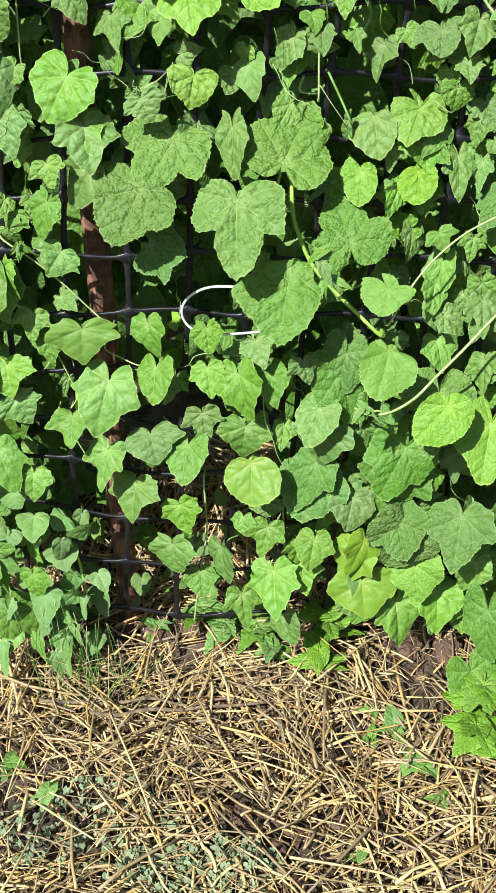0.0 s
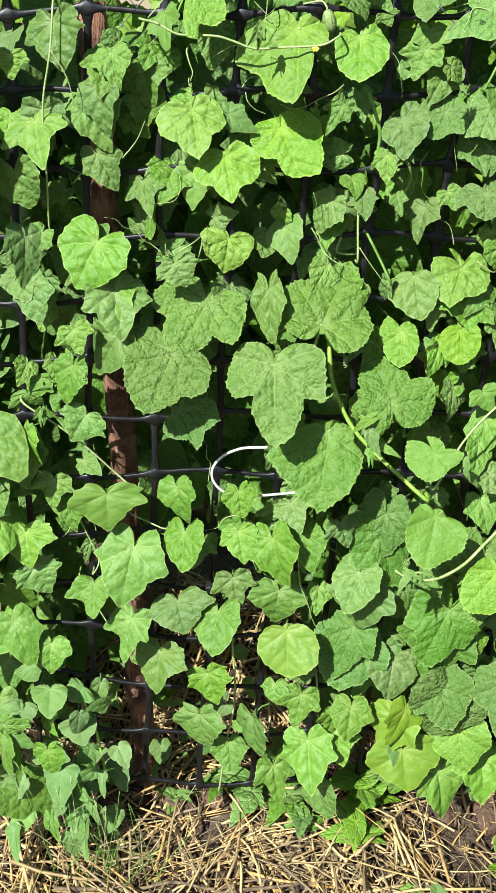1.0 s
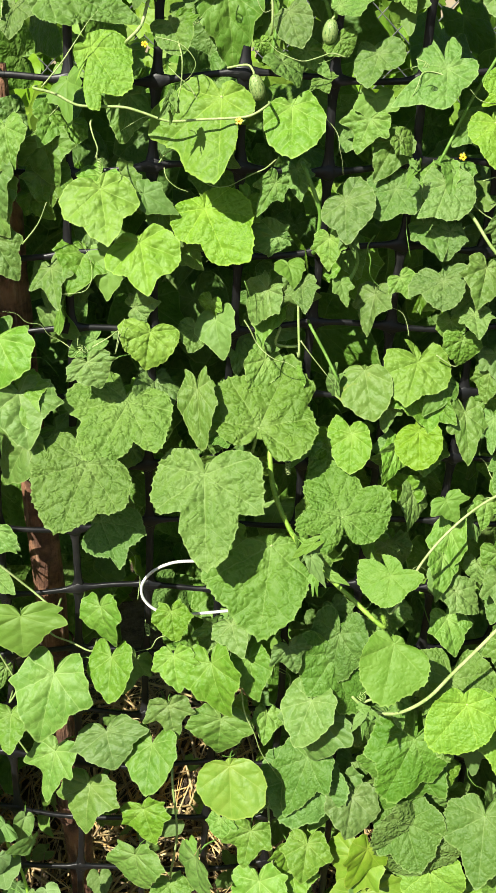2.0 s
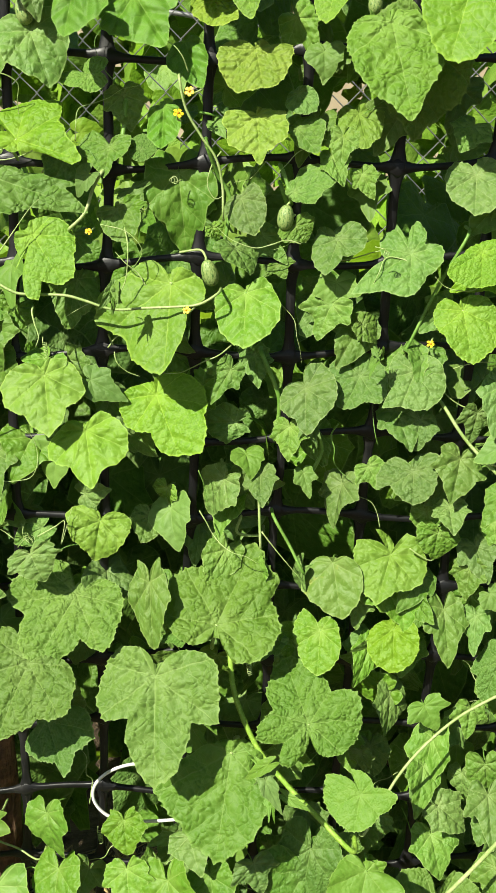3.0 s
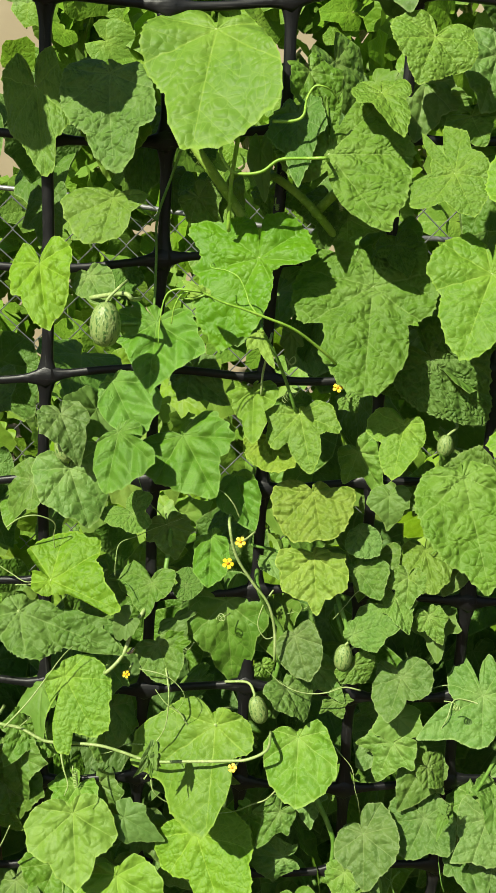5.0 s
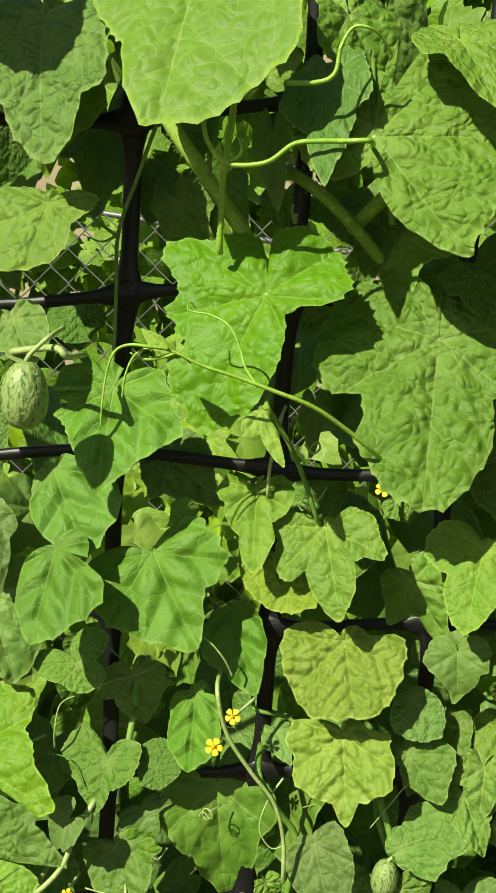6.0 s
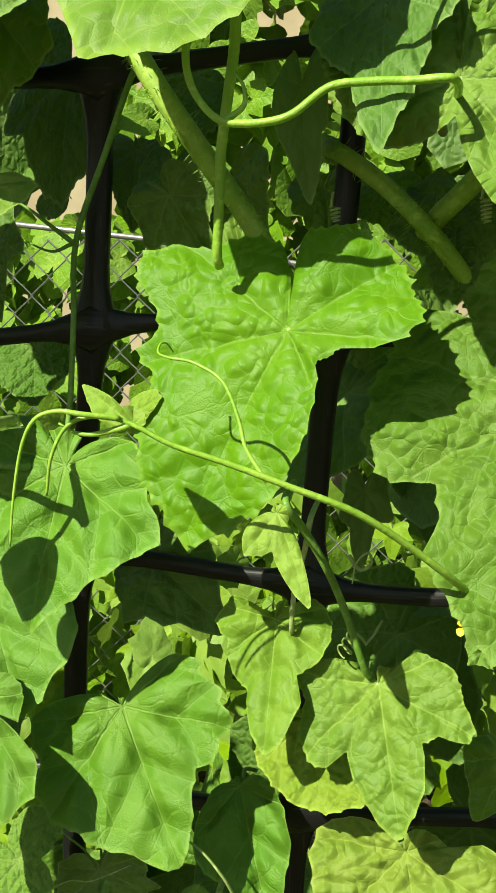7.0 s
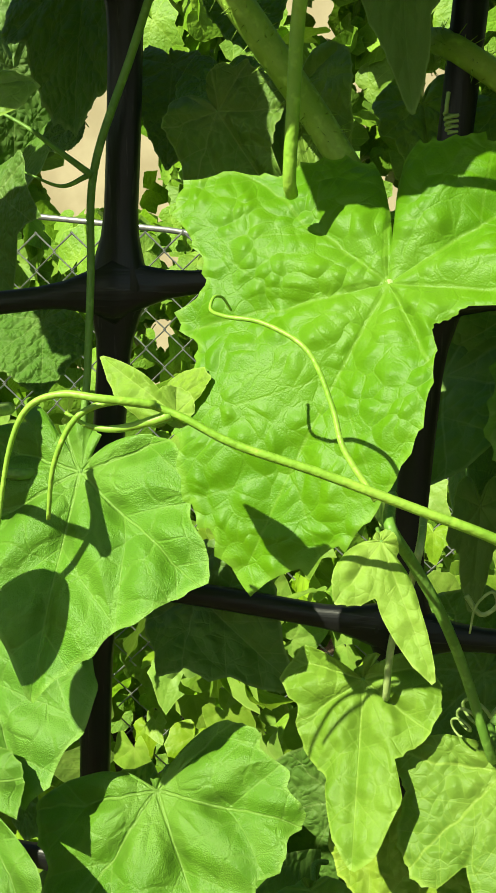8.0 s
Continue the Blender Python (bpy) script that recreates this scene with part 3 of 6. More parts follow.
def runner(name, look_of, thickness, points):
    """A vine stem or a tendril, thickness being its radius in millimetres."""
    high = sum(p[2] for p in points) / len(points) > 0.80
    owner = cucumber if look_of in ("hairy", "bright") else melon_high if high else melon_low
    if name == "stem":
        ends = []
        for end, inner in ((points[0], points[1]), (points[-1], points[-2])):
            ends.append((end[0] + 0.15 * (end[0] - inner[0]), end[1] + 0.022, end[2] + 0.15 * (end[2] - inner[2])))
        points = [ends[0], *points, ends[1]]
    line = smooth_line(points, 7)
    v, f = tube(line, thickness / 1000, 10 if thickness > 1.2 else 6, 0.35 if name == "tendril" else 0.9)
    pieces = [(v, f)]
    if look_of == "hairy":
        rng = random.Random(int(1000 * abs(points[0][0]) + 77))
        for q in range(len(line) - 1):
            for _ in range(13):
                at = np.array(line[q]) + (np.array(line[q + 1]) - np.array(line[q])) * rng.random()
                way = np.array([rng.gauss(0, 1), rng.gauss(0, 1), rng.gauss(0, 1)])
                way /= np.linalg.norm(way)
                root = at + way * thickness / 1000 * 0.9
                pieces.append(tube([root, root + way * rng.uniform(0.0014, 0.0030)], 0.00013, 3, 0.3))
    v, f = join(pieces)
    part(name, mesh_of(name, v, f, STALK[look_of]), owner)


def coil(x, y, z, size, turns, seed, look_of="pale", hang=False):
    """A tendril rolled up like a spring."""
    rng = random.Random(seed)
    way = Vector((rng.uniform(-1, 1), rng.uniform(-0.6, 0.2), rng.uniform(-1, 0.5))).normalized()
    if hang:
        way = Vector((0.06, 0.05, -1.0)).normalized()
    side = way.orthogonal().normalized()
    other = way.cross(side)
    line = []
    for k in range(int(turns * 14) + 1):
        a = 2 * math.pi * k / 14
        r = size * (1 - (0.15 if hang else 0.45) * k / (turns * 14))
        line.append(Vector((x, y, z)) + side * (r * math.cos(a)) + other * (r * math.sin(a)) + way * (k / 14 * size * 0.8))
    line = [Vector((x, y, z)) - way * size * 3 + side * size * 0.4, Vector((x, y, z)) - way * size * 1.2 + side * size * 0.9] + line
    v, f = tube([tuple(q) for q in line], 0.0004, 5, 0.6)
    part("tendril", mesh_of("tendril", v, f, STALK[look_of]), melon_high if z > 0.8 else melon_low)


# ---- leaves with outlines of their own: kind, place, turn, length, lobes ----
lobed_leaf("crumpled", 0.036, 1.034, 1.340, -64, -19, 157, 0.0595, ((-176, 0.54), (-130, 0.55), (-118, 0.58), (-109, 0.52), (-100, 0.39), (-92, 0.26), (-67, 0.22), (-45, 0.44), (-29, 0.65), (-8, 0.92), (0, 1.00), (19, 0.88), (29, 0.80), (46, 0.63), (59, 0.70), (66, 0.61), (77, 0.63), (90, 0.84), (101, 0.73), (110, 0.59), (130, 0.55), (146, 0.42), (154, 0.12), (155, 0.32), (160, 0.46), (174, 0.50)))
lobed_leaf("glossy", -0.027, 1.045, 1.302, -58, 3, 169, 0.0462, ((-160, 0.19), (-159, 0.07), (-124, 0.29), (-102, 0.50), (-88, 0.54), (-70, 0.65), (-63, 0.79), (-56, 0.86), (-41, 0.78), (-23, 0.80), (-8, 0.92), (0, 1.00), (8, 0.88), (21, 0.69), (42, 0.55), (65, 0.59), (70, 0.45), (89, 0.58), (102, 0.58), (112, 0.58), (125, 0.42), (128, 0.55), (139, 0.43), (141, 0.06), (143, 0.28)))
lobed_leaf("glossy", -0.012, 1.050, 1.231, -53, 29, -172, 0.0477, ((-148, 0.06), (-132, 0.17), (-114, 0.41), (-95, 0.55), (-86, 0.53), (-74, 0.63), (-67, 0.62), (-58, 0.73), (-49, 0.65), (-37, 0.69), (-29, 0.60), (-18, 0.70), (-7, 0.86), (0, 1.00), (15, 0.85), (38, 0.76), (66, 0.73), (81, 0.60), (108, 0.61), (140, 0.17), (140, 0.45), (143, 0.05)))
lobed_leaf("quilted", 0.032, 1.050, 1.260, -58, 6, 171, 0.0374, ((-140, 0.17), (-140, 0.06), (-121, 0.33), (-97, 0.40), (-75, 0.46), (-49, 0.47), (-26, 0.46), (-22, 0.67), (0, 1.00), (4, 0.93), (19, 0.56), (49, 0.47), (66, 0.39), (87, 0.47), (118, 0.37), (128, 0.05)))
lobed_leaf("old", 0.042, 1.057, 1.229, -44, 11, -177, 0.0251, ((-105, 0.25), (-68, 0.51), (-43, 0.81), (-23, 1.17), (19, 0.95), (40, 0.84), (72, 0.75), (98, 0.64), (119, 0.33), (160, 0.08)))
lobed_leaf("broad", 0.061, 1.043, 1.246, -60, 13, 178, 0.0393, ((-130, 0.15), (-123, 0.34), (-104, 0.44), (-90, 0.54), (-74, 0.56), (-58, 0.69), (-49, 0.71), (-42, 0.52), (-30, 0.49), (-16, 0.74), (0, 1.00), (9, 0.88), (21, 0.67), (34, 0.49), (41, 0.66), (51, 0.71), (69, 0.63), (86, 0.51), (103, 0.58), (135, 0.27), (166, 0.05)))
lobed_leaf("old", 0.070, 1.048, 1.196, -57, 14, 176, 0.0324, ((-93, 0.34), (-91, 0.64), (-83, 0.79), (-56, 0.85), (-32, 0.95), (-14, 1.04), (6, 0.99), (35, 1.06), (54, 0.94), (81, 0.85), (107, 0.81), (120, 0.66), (139, 0.35), (153, 0.06)))
lobed_leaf("old", 0.071, 1.050, 1.153, -58, 7, 172, 0.0378, ((-99, 0.30), (-90, 0.55), (-77, 0.53), (-42, 0.81), (-12, 0.75), (0, 1.00), (12, 0.76), (49, 0.78), (65, 0.62), (84, 0.67), (105, 0.59), (118, 0.34), (152, 0.07)))
lobed_leaf("large", 0.104, 1.046, 1.323, -60, -2, 172, 0.0718, ((-174, 0.42), (-158, 0.52), (-136, 0.57), (-110, 0.47), (-85, 0.55), (-63, 0.55), (-45, 0.44), (-22, 0.77), (-11, 0.91), (0, 1.00), (12, 0.92), (33, 0.73), (36, 0.61), (49, 0.52), (60, 0.69), (76, 0.70), (94, 0.67), (125, 0.64), (135, 0.39), (136, 0.58), (175, 0.23)))
lobed_leaf("large", 0.076, 1.028, 1.398, -58, 31, -168, 0.0596, ((-168, 0.60), (-158, 0.36), (-149, 0.68), (-145, 0.13), (-136, 0.73), (-130, 0.27), (-121, 0.72), (-106, 0.75), (-85, 0.76), (-66, 0.81), (-43, 0.80), (-12, 0.93), (0, 1.00), (38, 0.17), (69, 0.32), (90, 0.43), (123, 0.51), (146, 0.63), (160, 0.73), (179, 0.72)))
lobed_leaf("broad", 0.011, 1.042, 1.469, -54, -3, 171, 0.0846, ((-170, 0.12), (-129, 0.21), (-74, 0.38), (-52, 0.65), (-40, 0.85), (-32, 0.84), (-22, 0.92), (-9, 0.98), (3, 1.00), (25, 0.61), (92, 0.48), (126, 0.39), (160, 0.11)))
lobed_leaf("quilted", -0.050, 1.035, 1.375, -58, -4, 165, 0.0302, ((-137, 0.22), (-116, 0.52), (-99, 0.72), (-56, 0.61), (-42, 0.75), (-28, 0.88), (-9, 0.94), (17, 1.10), (46, 1.01), (79, 1.04), (97, 0.79), (117, 0.48), (146, 0.18)))
lobed_leaf("large", -0.051, 1.040, 1.445, -58, 9, 173, 0.0653, ((-132, 0.18), (-68, 0.40), (-48, 0.57), (-34, 0.76), (-23, 0.69), (-12, 0.90), (0, 1.00), (5, 0.92), (21, 0.64), (93, 0.41), (140, 0.40), (170, 0.10)))
lobed_leaf("broad", 0.125, 1.042, 1.240, -58, -6, 164, 0.0369, ((-145, 0.12), (-131, 0.28), (-86, 0.34), (-39, 0.53), (-16, 0.76), (0, 1.00), (16, 0.83), (33, 0.60), (41, 0.49), (72, 0.65), (89, 0.63), (112, 0.52), (138, 0.30), (152, 0.09)))
lobed_leaf("plain", 0.097, 1.050, 1.101, -39, 47, -151, 0.0192, ((-123, 0.51), (-113, 0.98), (-91, 1.29), (-70, 1.51), (-52, 1.83), (-45, 1.65), (-29, 1.13), (0, 1.00), (25, 0.50), (91, 0.25)))
lobed_leaf("glossy", -0.050, 1.036, 1.235, -53, 2, 163, 0.0408, ((-77, 0.45), (-76, 0.15), (-67, 0.74), (-54, 0.88), (-32, 0.86), (0, 1.00), (6, 0.91), (42, 0.44), (66, 0.26), (129, 0.06)))
lobed_leaf("glossy", -0.058, 1.060, 1.264, -53, 28, -173, 0.0459, ((-144, 0.06), (-93, 0.24), (-56, 0.58), (-38, 0.84), (-19, 0.90), (0, 1.00), (15, 0.80), (34, 0.56), (60, 0.32), (112, 0.13)))
lobed_leaf("glossy", 0.020, 1.064, 1.203, -56, 21, -179, 0.0406, ((-144, 0.05), (-105, 0.15), (-59, 0.33), (-44, 0.43), (-14, 0.73), (0, 1.00), (20, 0.69), (42, 0.62), (79, 0.28), (119, 0.10)))
lobed_leaf("plain", -0.034, 1.054, 1.133, -58, -3, 166, 0.0239, ((-179, 0.18), (-157, 0.44), (-124, 0.71), (-79, 0.64), (-23, 0.57), (0, 1.00), (14, 0.85), (47, 0.70), (77, 0.97), (101, 0.93), (129, 0.86), (148, 0.14)))
lobed_leaf("plain", -0.012, 1.054, 1.131, -43, 44, -155, 0.0098, ((-118, 1.29), (-59, 1.40), (0, 1.00), (87, 0.98), (129, 0.89), (167, 0.50), (177, 1.16)))
lobed_leaf("plain", -0.031, 1.055, 1.090, -55, 24, -176, 0.0281, ((-149, 0.18), (-122, 0.37), (-62, 0.60), (-38, 0.79), (0, 1.00), (71, 0.59), (107, 0.55), (160, 0.09)))
lobed_leaf("plain", 0.059, 1.056, 1.097, -56, 19, 180, 0.0304, ((-145, 0.23), (-120, 0.47), (-79, 0.53), (-40, 0.72), (0, 1.00), (26, 0.77), (59, 0.54), (93, 0.39), (169, 0.10)))
lobed_leaf("plain", -0.045, 1.050, 1.180, -55, 22, -178, 0.0137, ((-159, 1.16), (-115, 1.27), (-77, 0.59), (-44, 1.06), (0, 1.00), (56, 0.84), (96, 1.39), (114, 1.95), (132, 1.16), (144, 0.41)))
lobed_leaf("glossy", 0.004, 1.068, 1.161, -58, 4, 170, 0.0351, ((-97, 0.21), (-50, 0.47), (-26, 0.80), (0, 1.00), (28, 0.71), (44, 0.47), (87, 0.27), (103, 0.08)))
lobed_leaf("plain", 0.099, 1.054, 1.144, -51, 34, -168, 0.0253, ((-112, 0.35), (-80, 0.58), (-59, 0.82), (-25, 0.82), (0, 1.00), (21, 0.64), (68, 0.26), (164, 0.31), (177, 0.16)))
lobed_leaf("plain", 0.100, 1.056, 1.168, -50, 36, -166, 0.0197, ((-119, 0.31), (-77, 0.41), (0, 1.00), (71, 0.77), (107, 0.46), (171, 0.22)))
lobed_leaf("plain", -0.066, 1.035, 1.330, -52, 31, -171, 0.0262, ((-109, 0.35), (-37, 0.70), (0, 1.00), (31, 0.61), (122, 0.36), (177, 0.17)))
lobed_leaf("broad", 0.167, 1.008, 1.331, -62, -15, 163, 0.0536, ((-163, 0.36), (-147, 0.52), (-123, 0.59), (-98, 0.62), (-78, 0.55), (-43, 0.48), (-28, 0.69), (-14, 0.86), (0, 1.00), (11, 0.89), (27, 0.74), (49, 0.56), (76, 0.68), (107, 0.61), (137, 0.56), (165, 0.17), (170, 0.50)))
lobed_leaf("broad", 0.192, 0.990, 1.373, -62, 16, 179, 0.0514, ((-171, 0.43), (-158, 0.27), (-157, 0.54), (-139, 0.66), (-100, 0.60), (-43, 0.66), (-17, 0.84), (0, 1.00), (20, 0.75), (52, 0.54), (76, 0.41), (103, 0.62), (124, 0.67), (150, 0.74), (169, 0.62)))
lobed_leaf("broad", 0.214, 0.996, 1.319, -63, -8, 166, 0.0611, ((-149, 0.25), (-70, 0.39), (-34, 0.70), (-11, 0.95), (7, 1.01), (29, 0.72), (45, 0.55), (65, 0.59), (143, 0.26), (153, 0.10)))
lobed_leaf("broad", 0.210, 1.004, 1.241, -61, -11, 164, 0.0696, ((-178, 0.13), (-135, 0.21), (-82, 0.36), (-49, 0.57), (-25, 0.81), (-12, 0.94), (0, 1.00), (25, 0.75), (47, 0.55), (67, 0.61), (97, 0.45), (126, 0.36), (169, 0.27)))
lobed_leaf("large", 0.160, 1.030, 1.210, -59, 11, -180, 0.0722, ((-80, 0.26), (-57, 0.45), (-31, 0.68), (-15, 0.75), (0, 1.00), (12, 0.81), (55, 0.54), (84, 0.42), (109, 0.32), (155, 0.09)))
lobed_leaf("broad", 0.145, 1.013, 1.386, -59, 21, -178, 0.0292, ((-169, 1.10), (-143, 0.92), (-128, 0.59), (-72, 0.67), (-27, 0.80), (0, 1.00), (38, 0.63), (70, 1.05), (99, 0.94), (117, 0.43), (151, 0.56), (169, 1.16), (176, 0.29)))
# Dark leaves behind the netting; their colour deepens the shade in the gaps.
lobed_leaf("rough", -0.022, 1.100, 1.396, -66, 3, 175, 0.0282, ((-137, 0.21), (-62, 0.34), (-27, 0.63), (-11, 0.87), (0, 1.00), (9, 0.77), (29, 0.50), (88, 0.35), (136, 0.38), (158, 0.10)))
lobed_leaf("rough", -0.005, 1.105, 1.420, -66, 10, 178, 0.0249, ((-85, 0.29), (-41, 0.65), (-18, 0.90), (0, 1.00), (28, 0.68), (72, 0.47), (129, 0.37), (168, 0.12)))
lobed_leaf("rough", -0.042, 1.085, 1.381, -57, -22, 160, 0.0104, ((-171, 0.19), (-86, 0.39), (-50, 0.74), (-28, 0.93), (0, 1.00), (33, 0.86), (57, 0.58), (86, 0.27)))
lobed_leaf("rough", -0.055, 1.095, 1.333, -59, 9, 179, 0.0215, ((-98, 0.37), (-60, 0.70), (-26, 0.76), (0, 1.00), (20, 0.86), (46, 0.77), (100, 0.86), (124, 0.58), (156, 0.11)))
lobed_leaf("shoot", 0.037, 1.012, 1.298, -64, 23, -176, 0.0242, ((-25, 0.13), (-10, 0.50), (0, 1.00), (16, 0.57), (25, 0.38), (53, 0.52), (98, 0.24), (125, 0.06)))
lobed_leaf("shoot", 0.008, 0.992, 1.320, 58, -55, 15, 0.0170, ((-85, 0.09), (-34, 0.39), (-14, 0.70), (0, 1.00), (8, 0.68), (20, 0.26)))
lobed_leaf("shoot", -0.004, 1.030, 1.318, 45, 43, -49, 0.0097, ((-85, 0.20), (-41, 0.68), (-15, 0.99), (0, 1.00), (27, 0.59), (76, 0.31)))
lobed_leaf("quilted", -0.091, 1.052, 0.968, -54, 10, 179, 0.0490, ((-166, 0.20), (-129, 0.36), (-82, 0.55), (-54, 0.72), (-27, 0.68), (-14, 0.87), (0, 1.00), (32, 0.71), (56, 0.78), (87, 0.70), (118, 0.42), (160, 0.13)))
lobed_leaf("quilted", -0.061, 1.046, 0.926, -53, 12, 180, 0.0474, ((-146, 0.14), (-130, 0.40), (-104, 0.50), (-75, 0.70), (-45, 0.80), (-14, 0.74), (0, 1.00), (31, 0.64), (60, 0.74), (79, 0.71), (107, 0.44), (164, 0.14)))
lobed_leaf("plain", 0.062, 1.047, 1.030, -58, 4, 170, 0.0445, ((-153, 0.14), (-134, 0.39), (-88, 0.48), (-51, 0.76), (0, 1.00), (58, 0.59), (82, 0.49), (155, 0.10)))
lobed_leaf("plain", 0.107, 1.056, 0.956, -58, 4, 170, 0.0371, ((-175, 0.52), (-148, 0.64), (-122, 0.61), (-75, 0.69), (-25, 0.76), (0, 1.00), (18, 0.69), (49, 0.68), (88, 0.47), (158, 0.17)))
lobed_leaf("plain", 0.184, 1.060, 1.056, -54, -1, 171, 0.0343, ((-175, 0.84), (-154, 0.63), (-128, 0.33), (-103, 0.67), (-71, 0.71), (-33, 0.61), (0, 1.00), (33, 1.01), (53, 1.53), (75, 0.56), (115, 0.77), (154, 0.79), (161, 0.22)))
lobed_leaf("plain", 0.130, 1.062, 1.067, -58, -10, 162, 0.0315, ((-168, 0.50), (-124, 0.67), (-76, 0.67), (-30, 0.49), (0, 1.00), (74, 0.53), (112, 0.56), (135, 0.20)))
lobed_leaf("plain", 0.190, 1.058, 0.968, -57, -14, 159, 0.0315, ((-171, 0.52), (-105, 0.70), (-73, 0.87), (-38, 0.98), (1, 0.94), (20, 1.21), (32, 0.73), (65, 0.63), (120, 0.64), (134, 0.19)))
lobed_leaf("plain", 0.149, 1.064, 0.964, -57, -17, 157, 0.0301, ((-141, 0.61), (-92, 0.75), (-60, 0.95), (-34, 0.73), (0, 1.00), (87, 0.82), (109, 0.76), (116, 0.23), (174, 0.57)))
lobed_leaf("plain", 0.192, 1.056, 0.889, -58, 1, 168, 0.0262, ((-163, 0.59), (-132, 0.89), (-81, 0.70), (-25, 0.93), (0, 1.00), (28, 0.89), (58, 0.81), (60, 1.26), (129, 0.74), (151, 0.22)))
lobed_leaf("broad", -0.090, 1.040, 1.073, -53, 29, -168, 0.0438, ((-141, 0.26), (-103, 0.46), (-64, 0.65), (-31, 0.80), (-11, 1.04), (0, 1.00), (19, 0.82), (24, 1.12), (34, 1.10), (42, 0.71), (49, 0.14), (55, 0.71), (58, 0.43), (81, 0.36), (170, 0.16)))
lobed_leaf("plain", 0.225, 1.044, 1.112, -58, 1, 168, 0.0320, ((-155, 0.49), (-99, 0.59), (-30, 0.95), (0, 1.00), (17, 0.83), (60, 0.73), (126, 0.58), (157, 0.24)))
lobed_leaf("broad", 0.230, 1.035, 1.059, -58, 2, 169, 0.0260, ((-152, 0.42), (-118, 0.65), (-36, 0.97), (0, 1.00), (53, 1.18), (84, 0.49), (152, 0.23)))
lobed_leaf("broad", 0.220, 1.040, 1.017, -58, 11, 174, 0.0413, ((-139, 0.34), (-83, 0.56), (-30, 0.86), (0, 1.00), (41, 0.60), (97, 0.51), (137, 0.39), (155, 0.12)))
lobed_leaf("large", -0.080, 1.066, 0.780, -52, -19, 157, 0.0666, ((-160, 0.34), (-124, 0.57), (-84, 0.67), (-58, 0.83), (-37, 0.55), (0, 1.00), (20, 0.91), (40, 0.67), (61, 0.89), (90, 0.73), (116, 0.59), (135, 0.41), (139, 0.11), (168, 0.17)))
lobed_leaf("large", 0.036, 1.052, 0.760, 51, 16, -21, 0.0764, ((-158, 0.33), (-123, 0.50), (-90, 0.62), (-68, 0.72), (-35, 0.64), (-19, 0.83), (0, 1.00), (14, 0.85), (29, 0.84), (40, 0.64), (70, 0.69), (101, 0.62), (130, 0.46), (142, 0.16), (173, 0.13)))
lobed_leaf("large", -0.013, 1.032, 0.724, -54, 4, 174, 0.0863, ((-152, 0.14), (-134, 0.33), (-114, 0.50), (-101, 0.60), (-75, 0.63), (-54, 0.73), (-39, 0.54), (-26, 0.71), (-11, 0.91), (0, 1.00), (10, 0.85), (25, 0.62), (32, 0.44), (51, 0.62), (69, 0.61), (95, 0.52), (128, 0.45), (153, 0.29), (177, 0.11)))
lobed_leaf("large", 0.111, 1.034, 0.679, 52, -20, 7, 0.0598, ((-179, 0.43), (-164, 0.15), (-136, 0.61), (-123, 0.68), (-106, 0.42), (-86, 0.76), (-71, 0.68), (-49, 0.50), (-36, 0.70), (-8, 0.95), (0, 1.00), (8, 0.94), (56, 0.54), (79, 0.81), (126, 0.68), (156, 0.58)))
lobed_leaf("rough", -0.112, 1.066, 0.662, -54, 26, -175, 0.0520, ((-168, 0.10), (-108, 0.27), (-80, 0.73), (-49, 0.89), (-25, 0.73), (0, 1.00), (6, 0.69), (62, 0.57), (95, 0.21)))
lobed_leaf("large", 0.047, 1.042, 0.646, -54, -3, 169, 0.0866, ((-176, 0.12), (-71, 0.33), (-60, 0.52), (-41, 0.64), (-16, 0.87), (0, 1.00), (31, 0.81), (61, 0.82), (79, 0.39), (111, 0.18)))
lobed_leaf("bright", 0.157, 0.992, 0.570, -54, -8, 166, 0.0580, ((-103, 0.18), (-83, 0.54), (-53, 0.76), (-24, 0.82), (0, 1.00), (25, 0.82), (53, 0.61), (81, 0.44), (128, 0.29), (143, 0.12)))
lobed_leaf("broad", 0.227, 0.985, 0.506, -48, -30, 147, 0.0551, ((-177, 0.36), (-123, 0.55), (-88, 0.60), (-54, 0.73), (0, 1.00), (34, 0.68), (67, 0.46), (95, 0.41), (124, 0.18)))
lobed_leaf("bright", 0.151, 0.998, 0.638, -58, -5, 165, 0.0291, ((-128, 0.41), (-101, 1.03), (-55, 0.72), (0, 1.00), (36, 0.98), (71, 1.04), (107, 1.06), (142, 0.27), (146, 0.70)))
lobed_leaf("spotted", 0.132, 1.078, 0.803, -58, 11, 174, 0.0467, ((-130, 0.11), (-90, 0.37), (-57, 0.59), (-26, 0.81), (0, 1.00), (28, 0.80), (62, 0.72), (85, 0.48), (158, 0.10)))
lobed_leaf("quilted", 0.179, 1.076, 0.811, -58, -9, 162, 0.0424, ((-168, 0.15), (-158, 0.53), (-106, 0.67), (-61, 0.81), (-21, 0.73), (0, 1.00), (60, 0.73), (98, 0.70), (132, 0.14), (134, 0.58)))
lobed_leaf("yellowing", 0.005, 1.030, 0.401, -58, 6, 171, 0.0537, ((-132, 0.21), (-84, 0.60), (-39, 0.97), (0, 1.00), (21, 0.90), (57, 0.77), (140, 0.12)))
lobed_leaf("broad", 0.007, 1.048, 1.037, -58, 3, 169, 0.0693, ((-126, 0.22), (-62, 0.45), (-34, 0.35), (-11, 0.73), (0, 1.00), (12, 0.99), (31, 0.86), (44, 0.75), (65, 0.93), (81, 0.83), (102, 0.53), (141, 0.33), (160, 0.12)))
